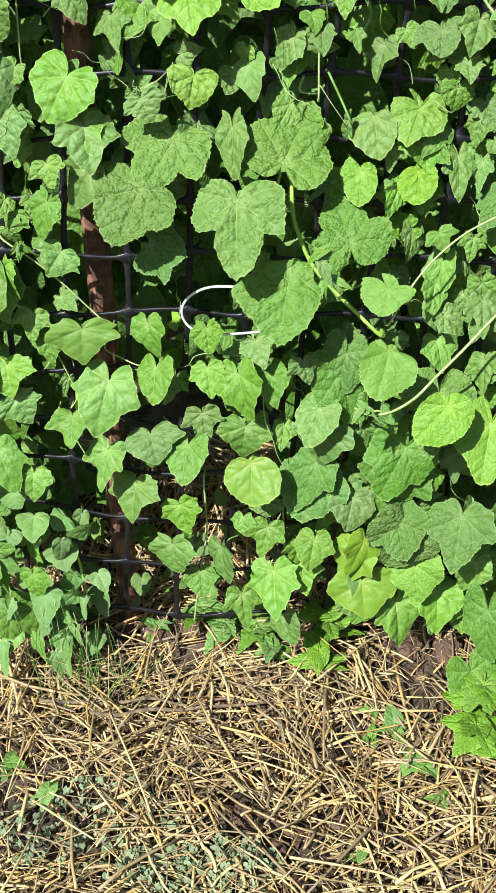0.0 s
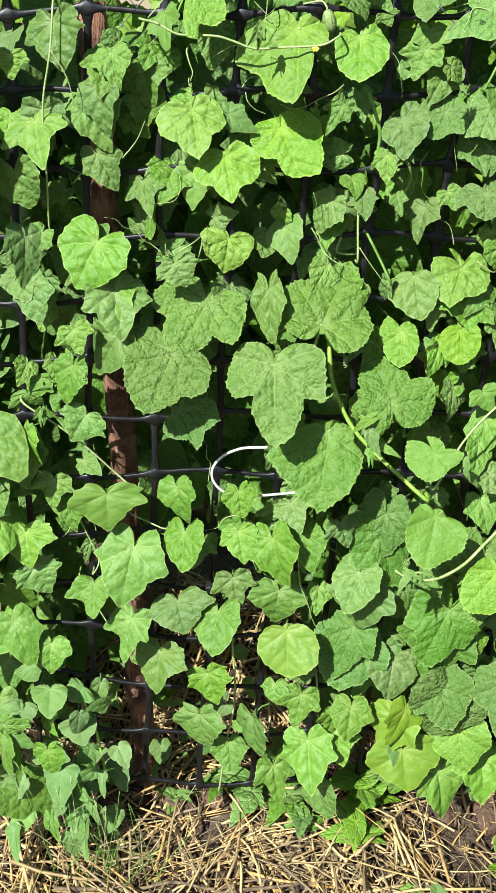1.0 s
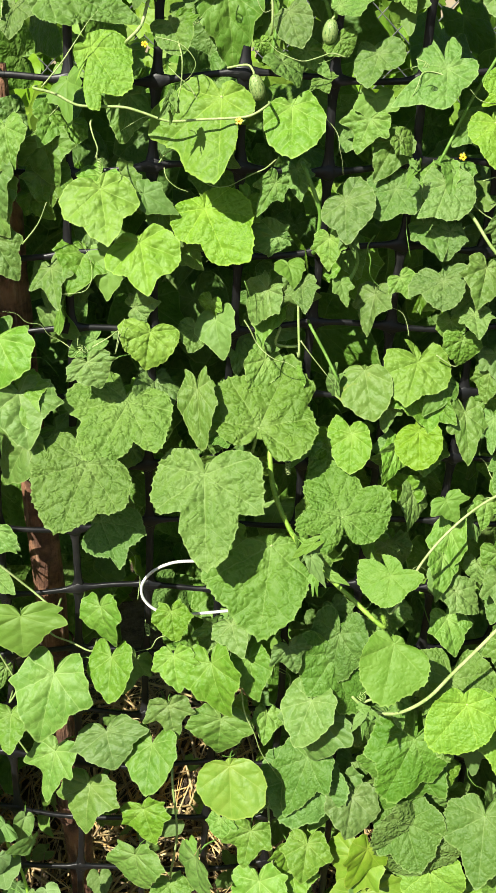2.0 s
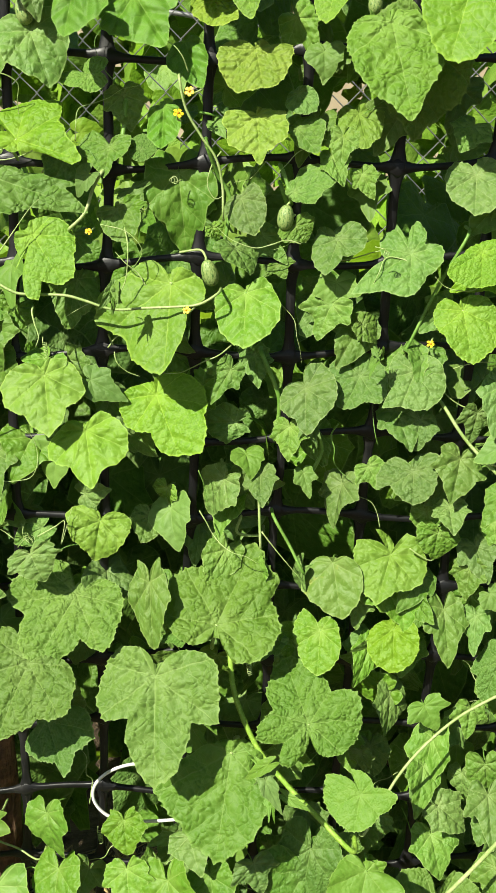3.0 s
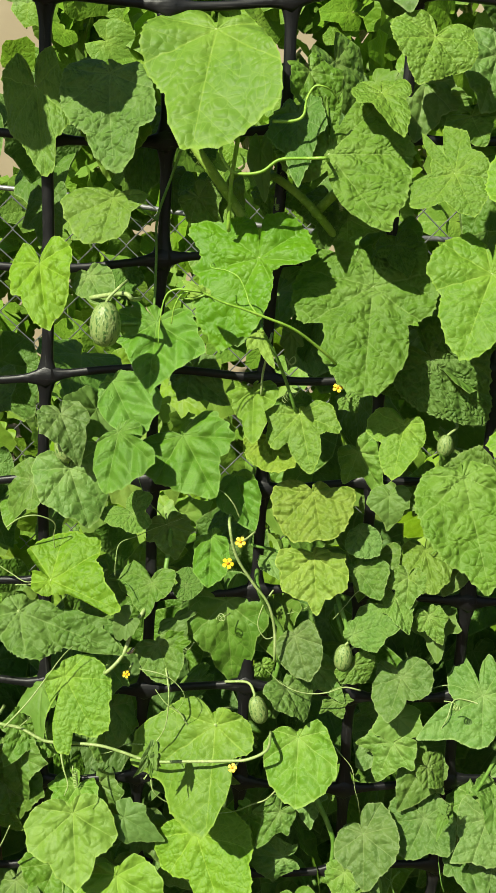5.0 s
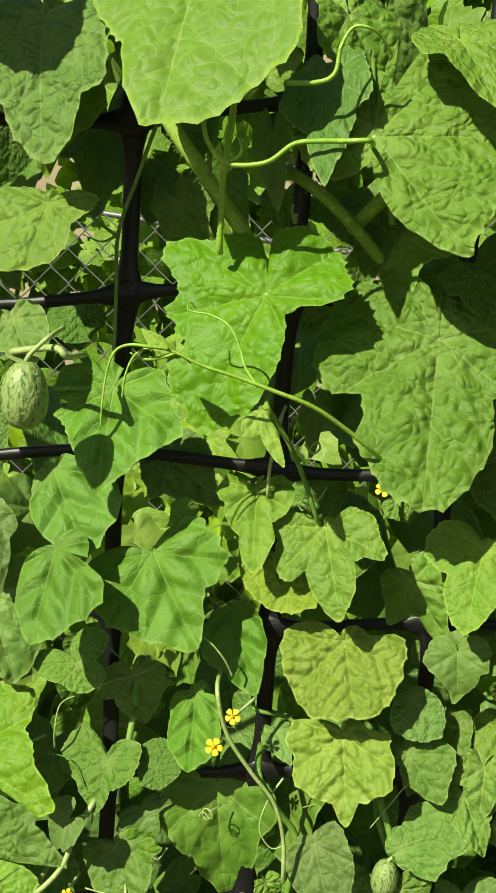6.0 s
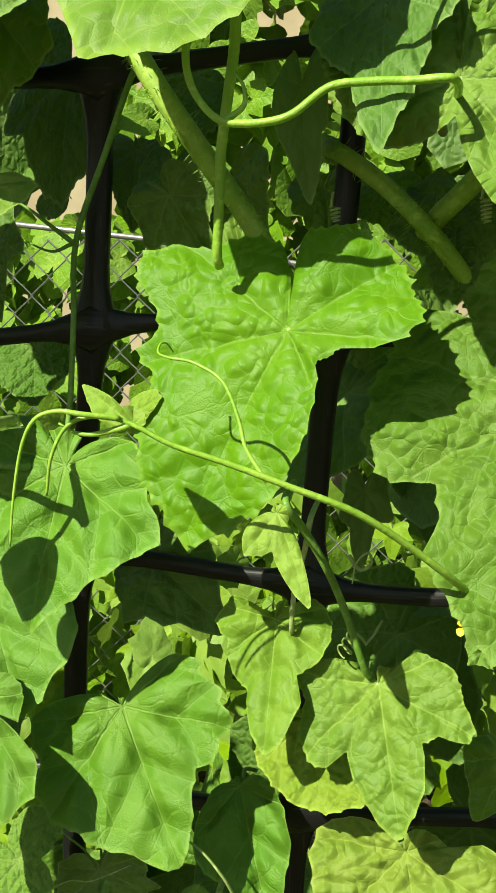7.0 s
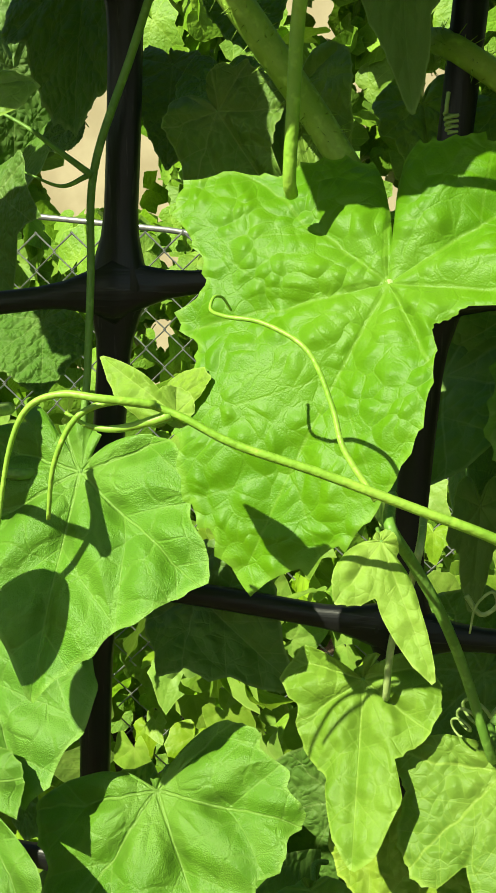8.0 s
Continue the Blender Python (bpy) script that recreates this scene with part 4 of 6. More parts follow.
lobed_leaf("broad", -0.008, 1.062, 0.950, -55, 23, -177, 0.0527, ((-167, 0.18), (-119, 0.43), (-75, 0.71), (-42, 0.83), (-18, 1.15), (0, 1.00), (17, 0.86), (28, 0.57), (66, 0.64), (102, 0.55), (146, 0.30)))
lobed_leaf("plain", 0.122, 1.070, 0.745, -58, 0, 168, 0.0370, ((-153, 0.39), (-85, 0.44), (0, 1.00), (54, 0.63), (93, 0.61), (138, 0.65), (155, 0.19)))
lobed_leaf("quilted", 0.183, 1.070, 0.746, -58, 4, 170, 0.0355, ((-158, 0.48), (-114, 0.49), (-69, 0.64), (-28, 0.88), (0, 1.00), (26, 0.92), (62, 0.72), (111, 0.41), (154, 0.24)))
lobed_leaf("broad", -0.097, 1.040, 1.138, -24, 50, -128, 0.0530, ((-179, 0.28), (-164, 0.14), (-155, 0.50), (-130, 0.57), (-88, 0.68), (-68, 0.80), (-47, 0.60), (-17, 0.72), (0, 1.00), (7, 0.85), (7, 0.48), (14, 0.26), (44, 0.18)))
lobed_leaf("large", -0.121, 1.048, 1.114, -23, 58, -130, 0.0758, ((-143, 0.16), (-62, 0.14), (-24, 0.35), (-23, 0.49), (-18, 0.60), (-15, 0.91), (-11, 0.72), (0, 1.00), (9, 0.70), (16, 0.50), (43, 0.46), (75, 0.35), (119, 0.23)))
lobed_leaf("large", -0.116, 1.036, 0.734, -53, -13, 162, 0.0663, ((-160, 0.16), (-122, 0.38), (-93, 0.62), (-59, 0.81), (-34, 0.68), (-13, 0.84), (5, 1.02), (59, 0.73), (96, 0.73), (130, 0.51), (145, 0.11)))

# ---- leaves: kind, place, turn, length, width ----
leaf("plain", -0.169, 1.058, 1.013, -53, -5, 172, 0.0395, 0.0498)
leaf("plain", -0.186, 1.063, 0.973, -49, 14, -173, 0.0460, 0.0619)
leaf("plain", -0.237, 1.048, 0.958, -49, 15, 179, 0.0503, 0.0722)
leaf("plain", -0.258, 1.058, 0.849, -67, 3, -177, 0.0503, 0.0497)
leaf("plain", -0.187, 1.056, 0.844, -58, -17, 149, 0.0511, 0.0804)
leaf("plain", -0.256, 1.057, 0.801, -66, 19, 161, 0.0410, 0.0515)
leaf("plain", -0.173, 1.052, 0.795, -53, 9, -171, 0.0511, 0.0741)
leaf("plain", -0.216, 1.051, 0.756, -66, 15, -175, 0.0275, 0.0474)
leaf("plain", -0.171, 1.058, 0.748, -68, -30, 145, 0.0547, 0.0735)
leaf("plain", -0.224, 1.074, 0.709, -66, -12, 153, 0.0434, 0.0494)
leaf("plain", -0.215, 1.076, 0.651, -60, -27, 165, 0.0326, 0.0624)
leaf("plain", -0.288, 1.075, 0.621, -55, 7, 174, 0.0552, 0.0665)
leaf("young", -0.196, 1.063, 0.562, -55, 2, -176, 0.0419, 0.0907)
leaf("plain", -0.255, 1.075, 0.574, -63, -7, 178, 0.0343, 0.0564)
leaf("plain", -0.118, 1.066, 0.569, -68, 10, 161, 0.0442, 0.0571)
leaf("plain", -0.110, 1.061, 0.514, -58, 4, 164, 0.0457, 0.0580)
leaf("plain", -0.168, 1.060, 0.496, -62, -10, 168, 0.0731, 0.0919)
leaf("plain", -0.290, 1.065, 0.513, -59, 7, -177, 0.0408, 0.0757)
leaf("plain", -0.217, 1.065, 0.444, -55, 6, 171, 0.0412, 0.0687)
leaf("plain", -0.284, 1.061, 0.468, -67, 28, -165, 0.0357, 0.0642)
leaf("plain", -0.049, 1.060, 0.566, -69, 7, -178, 0.0302, 0.0431)
leaf("plain", -0.049, 1.061, 0.514, -57, 14, 172, 0.0374, 0.0545)
leaf("plain", -0.011, 1.048, 0.513, -66, 20, 162, 0.0579, 0.0714)
leaf("plain", -0.056, 1.063, 0.452, -54, 17, 170, 0.0382, 0.0595)
leaf("plain", -0.003, 1.063, 0.434, -62, -7, 179, 0.0444, 0.0745)
leaf("plain", -0.074, 1.054, 0.411, -54, 0, 168, 0.0511, 0.0672)
leaf("plain", -0.121, 1.062, 0.422, -52, 13, -174, 0.0391, 0.0892)
leaf("plain", -0.145, 1.074, 0.341, -53, 5, 157, 0.0522, 0.0794)
leaf("plain", -0.175, 1.061, 0.399, -57, -7, 158, 0.0584, 0.0678)
leaf("plain", -0.088, 1.063, 0.317, -50, 16, 175, 0.0411, 0.0662)
leaf("plain", -0.099, 1.057, 0.259, -63, 7, 165, 0.0437, 0.0787)
leaf("plain", -0.034, 1.051, 0.259, -68, 2, 155, 0.0561, 0.0746)
leaf("plain", 0.026, 1.059, 0.510, -66, 9, -171, 0.0426, 0.0546)
leaf("plain", 0.065, 1.049, 0.530, -57, 15, -166, 0.0289, 0.0503)
leaf("plain", 0.097, 1.054, 0.440, -58, -8, 154, 0.0533, 0.0865)
leaf("rough", 0.082, 1.065, 0.356, -61, -6, 163, 0.0563, 0.1049)
leaf("plain", 0.134, 1.049, 0.340, -69, -12, 177, 0.0445, 0.0633)
leaf("rough", 0.192, 1.060, 0.380, -65, -21, 170, 0.0663, 0.1037)
leaf("large", 0.205, 1.039, 0.302, -55, -16, 172, 0.0612, 0.1105)
leaf("yellowing", 0.142, 1.050, 0.256, -61, -13, 148, 0.0554, 0.0844)
leaf("yellowing", 0.153, 1.039, 0.215, -63, 4, -178, 0.0516, 0.0965)
leaf("plain", 0.088, 1.055, 0.271, -51, -10, 177, 0.0439, 0.0613)
leaf("plain", 0.072, 1.064, 0.225, -58, 16, 176, 0.0445, 0.0607)
leaf("plain", 0.027, 1.060, 0.286, -64, -6, 164, 0.0460, 0.0592)
leaf("plain", 0.036, 1.054, 0.219, -62, 14, 164, 0.0671, 0.0798)
leaf("plain", -0.063, 1.064, 0.208, -56, 3, -174, 0.0346, 0.0511)
leaf("broad", 0.220, 1.040, 0.244, -68, 12, 167, 0.0550, 0.0803)
leaf("plain", 0.203, 1.052, 0.168, -51, 12, -173, 0.0653, 0.0832)
leaf("rough", 0.111, 1.058, 0.514, -52, 15, -171, 0.0696, 0.0835)
leaf("plain", 0.258, 1.059, 0.185, -54, 4, 176, 0.0574, 0.0832)
leaf("plain", -0.007, 1.054, 0.179, -63, 11, -180, 0.0532, 0.0591)
leaf("large", 0.225, 1.035, 0.497, -55, -4, 174, 0.0772, 0.0956)
leaf("plain", -0.274, 1.065, 0.361, -56, -6, 179, 0.0376, 0.0558)
leaf("plain", 0.052, 1.057, 0.138, -59, 17, 163, 0.0424, 0.0601)
leaf("plain", -0.179, 1.067, 0.845, -49, -25, 158, 0.0432, 0.0466)
leaf("plain", -0.177, 1.059, 0.799, -46, 18, -157, 0.0459, 0.0558)
leaf("plain", -0.261, 1.069, 0.805, -77, 6, -167, 0.0283, 0.0356)
leaf("plain", -0.263, 1.084, 0.693, -70, -19, 164, 0.0262, 0.0471)
leaf("plain", -0.279, 1.066, 0.635, -74, 17, 156, 0.0390, 0.0571)
leaf("plain", -0.222, 1.088, 0.592, -32, 41, -151, 0.0290, 0.0329)
leaf("plain", -0.239, 1.081, 0.544, -73, 10, 162, 0.0356, 0.0454)
leaf("plain", -0.222, 1.083, 0.488, -69, -14, -174, 0.0260, 0.0203)
leaf("plain", 0.009, 1.060, 0.550, -46, 23, 178, 0.0335, 0.0462)
leaf("plain", 0.088, 1.044, 0.469, -55, -11, 151, 0.0500, 0.0624)
leaf("rough", 0.116, 1.061, 0.536, -64, -8, 165, 0.0590, 0.0665)
leaf("plain", 0.221, 1.060, 0.552, -50, 6, -169, 0.0386, 0.0475)
leaf("plain", 0.173, 1.044, 0.470, -49, 20, 168, 0.0322, 0.0317)
leaf("plain", 0.188, 1.053, 0.479, -49, 58, -170, 0.0228, 0.0306)
leaf("rough", 0.087, 1.058, 0.385, -54, -15, 158, 0.0689, 0.0678)
leaf("plain", 0.128, 1.069, 0.348, -69, 6, 176, 0.0458, 0.0510)
leaf("rough", 0.194, 1.046, 0.416, -67, -18, 156, 0.0738, 0.0875)
leaf("plain", 0.231, 1.058, 0.373, -45, 13, -166, 0.0253, 0.0380)
leaf("young", 0.260, 1.057, 0.400, -81, 3, 157, 0.0391, 0.0418)
leaf("broad", 0.286, 1.014, 0.468, -60, -15, -173, 0.0735, 0.0862)
leaf("rough", 0.191, 1.041, 0.312, -55, 14, -177, 0.0536, 0.0823)
leaf("rough", 0.271, 1.030, 0.327, -56, 0, 163, 0.0744, 0.0951)
leaf("yellowing", 0.150, 1.032, 0.285, -76, -18, -176, 0.0578, 0.0572)
leaf("young", 0.166, 1.055, 0.217, -46, -14, 170, 0.0613, 0.0742)
leaf("plain", 0.294, 1.067, 0.172, -55, -22, 179, 0.0389, 0.0581)
leaf("rough", 0.322, 1.027, 0.178, -66, 2, 164, 0.0779, 0.0763)
leaf("rough", 0.310, 1.022, 0.076, -55, 22, -176, 0.0676, 0.0808)
leaf("plain", 0.303, 1.054, 0.237, -53, -20, 171, 0.0476, 0.0599)
leaf("rough", 0.313, 1.016, -0.027, -59, 0, 169, 0.0805, 0.0733)
leaf("young", 0.329, 0.995, -0.005, -62, 15, 169, 0.0417, 0.0481)
leaf("weed", -0.280, 1.062, 0.296, -55, -1, -176, 0.0362, 0.0469)
leaf("weed", -0.305, 1.070, 0.326, -57, 20, -168, 0.0207, 0.0411)
leaf("weed", -0.254, 1.085, 0.229, -59, 28, 167, 0.0332, 0.0524)
leaf("weed", -0.276, 1.067, 0.168, -57, 6, 164, 0.0488, 0.0527)
leaf("weed", -0.302, 1.076, 0.196, -51, -9, 163, 0.0253, 0.0403)
leaf("weed", -0.244, 1.082, 0.282, -43, -33, 149, 0.0221, 0.0423)
leaf("weed", -0.317, 1.073, 0.265, -50, -14, 172, 0.0246, 0.0418)
leaf("plain", 0.260, 1.027, 0.616, -51, 8, 171, 0.0428, 0.0455)
leaf("plain", 0.211, 1.057, 0.624, -55, -12, -179, 0.0438, 0.0360)
leaf("plain", 0.024, 1.081, 0.310, -61, 4, 175, 0.0194, 0.0492)
leaf("plain", -0.005, 1.072, 0.293, -53, 4, 160, 0.0235, 0.0438)
leaf("rough", 0.143, 1.066, 0.432, -67, -8, 174, 0.0376, 0.0540)
leaf("plain", 0.045, 1.076, 0.429, -59, -7, -179, 0.0333, 0.0351)
leaf("plain", 0.223, 1.071, 0.320, -58, 35, -161, 0.0248, 0.0724)
leaf("plain", 0.281, 1.043, 0.493, -53, 15, -170, 0.0220, 0.0438)
leaf("plain", 0.277, 1.031, 0.537, -77, -9, 149, 0.0299, 0.0431)
leaf("plain", -0.215, 1.058, 1.043, -57, 4, 172, 0.0440, 0.0729)
leaf("plain", -0.162, 1.049, 1.016, -56, 15, 169, 0.0316, 0.0428)
leaf("plain", -0.229, 1.051, 0.968, -80, 1, 178, 0.0419, 0.0570)
leaf("plain", -0.177, 1.051, 0.987, -72, 6, 173, 0.0420, 0.0502)
leaf("plain", -0.261, 1.054, 0.912, -77, 15, 156, 0.0372, 0.0633)
leaf("plain", -0.183, 1.063, 0.927, -72, 32, 173, 0.0398, 0.0449)
leaf("plain", -0.137, 1.070, 1.003, -81, 17, 161, 0.0376, 0.0577)
leaf("plain", -0.257, 1.059, 1.014, -66, 8, 174, 0.0215, 0.0413)
leaf("plain", -0.260, 1.062, 0.960, -58, -3, 176, 0.0299, 0.0473)
leaf("plain", -0.269, 1.069, 0.811, -48, 21, 178, 0.0341, 0.0458)
leaf("plain", -0.245, 1.059, 0.808, -68, -2, 150, 0.0328, 0.0550)
leaf("plain", -0.242, 1.067, 0.851, -64, -24, 150, 0.0236, 0.0409)
leaf("plain", -0.140, 1.075, 0.899, -51, 20, 171, 0.0394, 0.0447)
leaf("young", -0.277, 1.085, 0.675, -79, 27, 171, 0.0212, 0.0683)
leaf("plain", 0.013, 1.073, 1.114, -72, 5, 178, 0.0635, 0.0588)
leaf("plain", 0.054, 1.052, 1.062, -46, 18, -150, 0.0240, 0.0375)
leaf("plain", 0.124, 1.054, 1.125, -48, 14, -169, 0.0252, 0.0242)
leaf("plain", 0.146, 1.055, 1.113, -62, 26, 180, 0.0207, 0.0231)
leaf("broad", 0.250, 1.048, 1.050, -46, -62, 136, 0.0443, 0.0473)
leaf("plain", 0.126, 1.064, 1.019, -68, -19, 160, 0.0303, 0.0455)
leaf("plain", 0.095, 1.058, 0.925, -70, 2, 170, 0.0271, 0.0334)
leaf("young", 0.061, 1.059, 0.903, -51, 7, -169, 0.0205, 0.0289)
leaf("plain", 0.044, 1.060, 0.882, -60, -26, 137, 0.0351, 0.0450)
leaf("plain", 0.072, 1.055, 0.888, -49, 12, 172, 0.0303, 0.0319)
leaf("plain", 0.021, 1.098, 0.829, -71, -9, -177, 0.0334, 0.0404)
leaf("young", -0.057, 1.057, 0.963, -41, 52, -141, 0.0326, 0.0288)
leaf("plain", 0.050, 1.056, 0.971, -59, -23, 149, 0.0311, 0.0306)
leaf("quilted", -0.058, 1.072, 0.843, -60, -8, 172, 0.0322, 0.0577)
leaf("plain", -0.004, 1.081, 0.868, -72, -17, 147, 0.0187, 0.0276)
leaf("plain", -0.019, 1.082, 0.843, -49, -7, 164, 0.0235, 0.0323)
leaf("plain", 0.149, 1.060, 1.004, -47, 44, -137, 0.0196, 0.0306)
leaf("plain", 0.138, 1.076, 0.873, -56, -3, 149, 0.0378, 0.0439)
leaf("plain", 0.158, 1.070, 0.889, -55, 27, -174, 0.0219, 0.0319)
leaf("young", 0.106, 1.060, 0.887, -57, 10, -171, 0.0211, 0.0210)
leaf("plain", 0.227, 1.054, 0.900, -73, -15, -176, 0.0365, 0.0466)
leaf("plain", 0.196, 1.063, 0.929, -52, -1, 162, 0.0246, 0.0332)
leaf("plain", 0.221, 1.056, 0.860, -53, 16, 165, 0.0249, 0.0336)
leaf("young", 0.258, 1.034, 0.916, -27, -60, 122, 0.0277, 0.0289)
leaf("plain", 0.253, 1.042, 0.961, -54, -3, 160, 0.0404, 0.0369)
leaf("plain", 0.238, 1.053, 0.937, -76, -10, -171, 0.0268, 0.0333)
leaf("plain", 0.261, 1.036, 0.877, -52, -35, 147, 0.0317, 0.0311)
leaf("plain", 0.215, 1.067, 0.834, -79, -7, -174, 0.0238, 0.0398)
leaf("plain", 0.164, 1.077, 0.728, -60, -20, 166, 0.0388, 0.0325)
leaf("plain", 0.224, 1.071, 0.764, -67, -0, -167, 0.0497, 0.0400)
leaf("plain", 0.251, 1.071, 0.758, -58, 6, 156, 0.0347, 0.0320)
leaf("plain", 0.244, 1.074, 0.801, -59, -3, 155, 0.0288, 0.0345)
leaf("young", 0.260, 1.065, 0.781, -41, 30, -158, 0.0196, 0.0271)
leaf("plain", -0.018, 1.059, 0.794, -58, 2, 176, 0.0549, 0.0394)
leaf("plain", -0.111, 1.048, 0.824, -57, 27, 177, 0.0254, 0.0530)
leaf("young", 0.209, 1.054, 0.684, -74, 27, 180, 0.0235, 0.0424)
leaf("plain", 0.219, 1.066, 0.646, -68, -5, 158, 0.0556, 0.0417)
leaf("plain", 0.250, 1.065, 0.675, -74, -8, -179, 0.0267, 0.0373)
leaf("rough", 0.272, 1.063, 0.720, -58, -17, 153, 0.0379, 0.0409)
leaf("plain", 0.247, 1.068, 0.609, -78, 6, 155, 0.0264, 0.0285)
leaf("plain", 0.264, 1.057, 0.625, -72, 6, 179, 0.0341, 0.0368)
leaf("plain", 0.224, 1.048, 0.590, -54, 39, -145, 0.0329, 0.0441)
leaf("plain", 0.266, 1.038, 0.592, -52, -14, 153, 0.0317, 0.0416)
leaf("plain", 0.272, 1.031, 0.542, -57, 6, 155, 0.0398, 0.0475)
leaf("plain", 0.158, 1.067, 0.631, -76, 24, 159, 0.0206, 0.0293)
leaf("plain", 0.152, 1.061, 0.532, 41, -43, 52, 0.0251, 0.0343)
leaf("rough", 0.004, 1.051, 0.754, -57, 17, -167, 0.0133, 0.0312)
leaf("plain", -0.123, 1.095, 0.882, -76, -0, -173, 0.0293, 0.0302)
leaf("plain", 0.038, 1.057, 1.076, -62, 33, -166, 0.0107, 0.0180)
leaf("plain", 0.087, 1.063, 1.049, -67, 26, 171, 0.0121, 0.0275)
leaf("young", 0.120, 1.069, 1.028, -76, 18, 171, 0.0113, 0.0186)
leaf("quilted", -0.095, 1.035, 1.337, -62, 10, -177, 0.0416, 0.0421)
leaf("plain", -0.088, 1.044, 1.245, -60, 18, -161, 0.0341, 0.0349)
leaf("plain", -0.085, 1.051, 1.209, -57, 20, -171, 0.0403, 0.0526)
leaf("large", 0.184, 1.036, 1.200, -69, -4, 170, 0.0659, 0.0746, form=5)
leaf("large", 0.142, 1.057, 1.279, -55, 39, -167, 0.0520, 0.0604)
leaf("young", 0.123, 1.051, 1.194, -71, -9, 154, 0.0237, 0.0289)
leaf("quilted", 0.143, 1.063, 1.154, -54, 17, 174, 0.0298, 0.0371)
leaf("young", 0.153, 1.070, 1.106, -49, 2, 168, 0.0300, 0.0346)
leaf("plain", 0.223, 1.053, 1.145, -52, -23, 165, 0.0231, 0.0337)
leaf("rough", 0.058, 1.039, 1.422, -54, 6, 174, 0.0552, 0.0362, form=1)
leaf("rough", -0.038, 1.086, 1.417, -66, -1, 171, 0.0425, 0.0435)
leaf("rough", 0.078, 1.071, 1.377, -67, 3, 166, 0.0335, 0.0385)
leaf("large", 0.118, 1.054, 1.348, -55, 22, 177, 0.0260, 0.0282)
leaf("plain", 0.132, 1.054, 1.139, -59, -3, 170, 0.0238, 0.0277)
leaf("young", 0.117, 1.046, 1.194, -64, 6, 166, 0.0194, 0.0284)
leaf("plain", 0.099, 1.067, 1.218, -67, 31, 167, 0.0333, 0.0385)
leaf("young", 0.041, 1.058, 1.149, -46, 36, -176, 0.0164, 0.0168)
leaf("plain", -0.028, 1.056, 1.089, -77, 31, 167, 0.0217, 0.0435)
leaf("young", -0.021, 1.065, 1.104, -53, 32, -170, 0.0139, 0.0310)
leaf("plain", 0.018, 1.080, 1.103, -80, -13, 179, 0.0393, 0.0498)
leaf("plain", -0.025, 1.067, 1.169, -77, 16, 170, 0.0264, 0.0367)
leaf("plain", -0.047, 1.051, 1.425, -76, -12, 164, 0.0381, 0.0511)
leaf("young", 0.036, 1.057, 1.404, -80, 6, 163, 0.0308, 0.0172)
leaf("quilted", 0.013, 1.073, 1.382, -69, 18, 169, 0.0315, 0.0316)
leaf("quilted", 0.040, 1.083, 1.381, -54, 8, -175, 0.0206, 0.0225)
leaf("rough", -0.006, 1.083, 1.387, -64, 1, 171, 0.0200, 0.0223)
leaf("plain", 0.089, 1.064, 1.364, -82, 4, 165, 0.0300, 0.0480)
leaf("broad", 0.105, 1.026, 1.431, -50, 16, -171, 0.0353, 0.0343)
leaf("young", 0.071, 1.041, 1.422, -76, 25, -171, 0.0158, 0.0152)
leaf("young", 0.055, 1.067, 1.294, -75, 3, 174, 0.0239, 0.0174)
leaf("plain", 0.057, 1.078, 1.380, -60, 25, -164, 0.0155, 0.0237)
leaf("young", -0.047, 1.035, 1.114, -64, -41, 137, 0.0189, 0.0242)
leaf("plain", 0.098, 1.057, 1.077, -60, 26, -154, 0.0142, 0.0305)
leaf("plain", 0.091, 1.069, 1.252, -41, 28, -147, 0.0109, 0.0203)
leaf("large", 0.122, 1.058, 1.265, -67, 21, -177, 0.0130, 0.0277)
leaf("broad", 0.134, 1.029, 1.461, -63, -20, 177, 0.0290, 0.0527)
leaf("plain", 0.190, 1.051, 1.427, -46, 25, 175, 0.0392, 0.0332)
leaf("young", 0.102, 1.040, 1.439, -52, 40, 178, 0.0247, 0.0258)
leaf("plain", 0.161, 1.061, 1.423, -47, 21, -171, 0.0216, 0.0444)
leaf("plain", 0.145, 1.070, 1.436, -73, -7, 165, 0.0200, 0.0409)
leaf("young", 0.180, 1.060, 1.447, -70, 35, 173, 0.0205, 0.0333)
leaf("broad", -0.097, 1.048, 1.440, -67, 10, 179, 0.0585, 0.0422)
leaf("plain", 0.065, 1.060, 1.449, -48, 24, -145, 0.0298, 0.0434)

# ---- stems and tendrils: radius in millimetres, places ----
runner("petiole", "bright", 1.35, [(0.025, 1.018, 1.412), (0.024, 1.021, 1.404), (0.022, 1.024, 1.394), (0.020, 1.027, 1.383), (0.019, 1.030, 1.371), (0.018, 1.033, 1.359), (0.018, 1.036, 1.356)])
runner("stem", "bright", 1.0, [(0.074, 1.010, 1.394), (0.065, 1.010, 1.394), (0.055, 1.010, 1.394), (0.047, 1.010, 1.393), (0.038, 1.010, 1.387), (0.027, 1.011, 1.386), (0.021, 1.011, 1.388), (0.016, 1.011, 1.395), (0.015, 1.012, 1.404), (0.020, 1.012, 1.413), (0.022, 1.012, 1.420)])
runner("tendril", "bright", 0.8, [(0.024, 1.012, 1.387), (0.028, 1.012, 1.390), (0.028, 1.012, 1.394), (0.026, 1.012, 1.397)])
runner("stem", "green", 0.95, [(-0.008, 1.056, 1.413), (-0.019, 1.056, 1.386), (-0.027, 1.056, 1.364), (-0.028, 1.056, 1.342), (-0.029, 1.056, 1.323), (-0.030, 1.056, 1.303)])
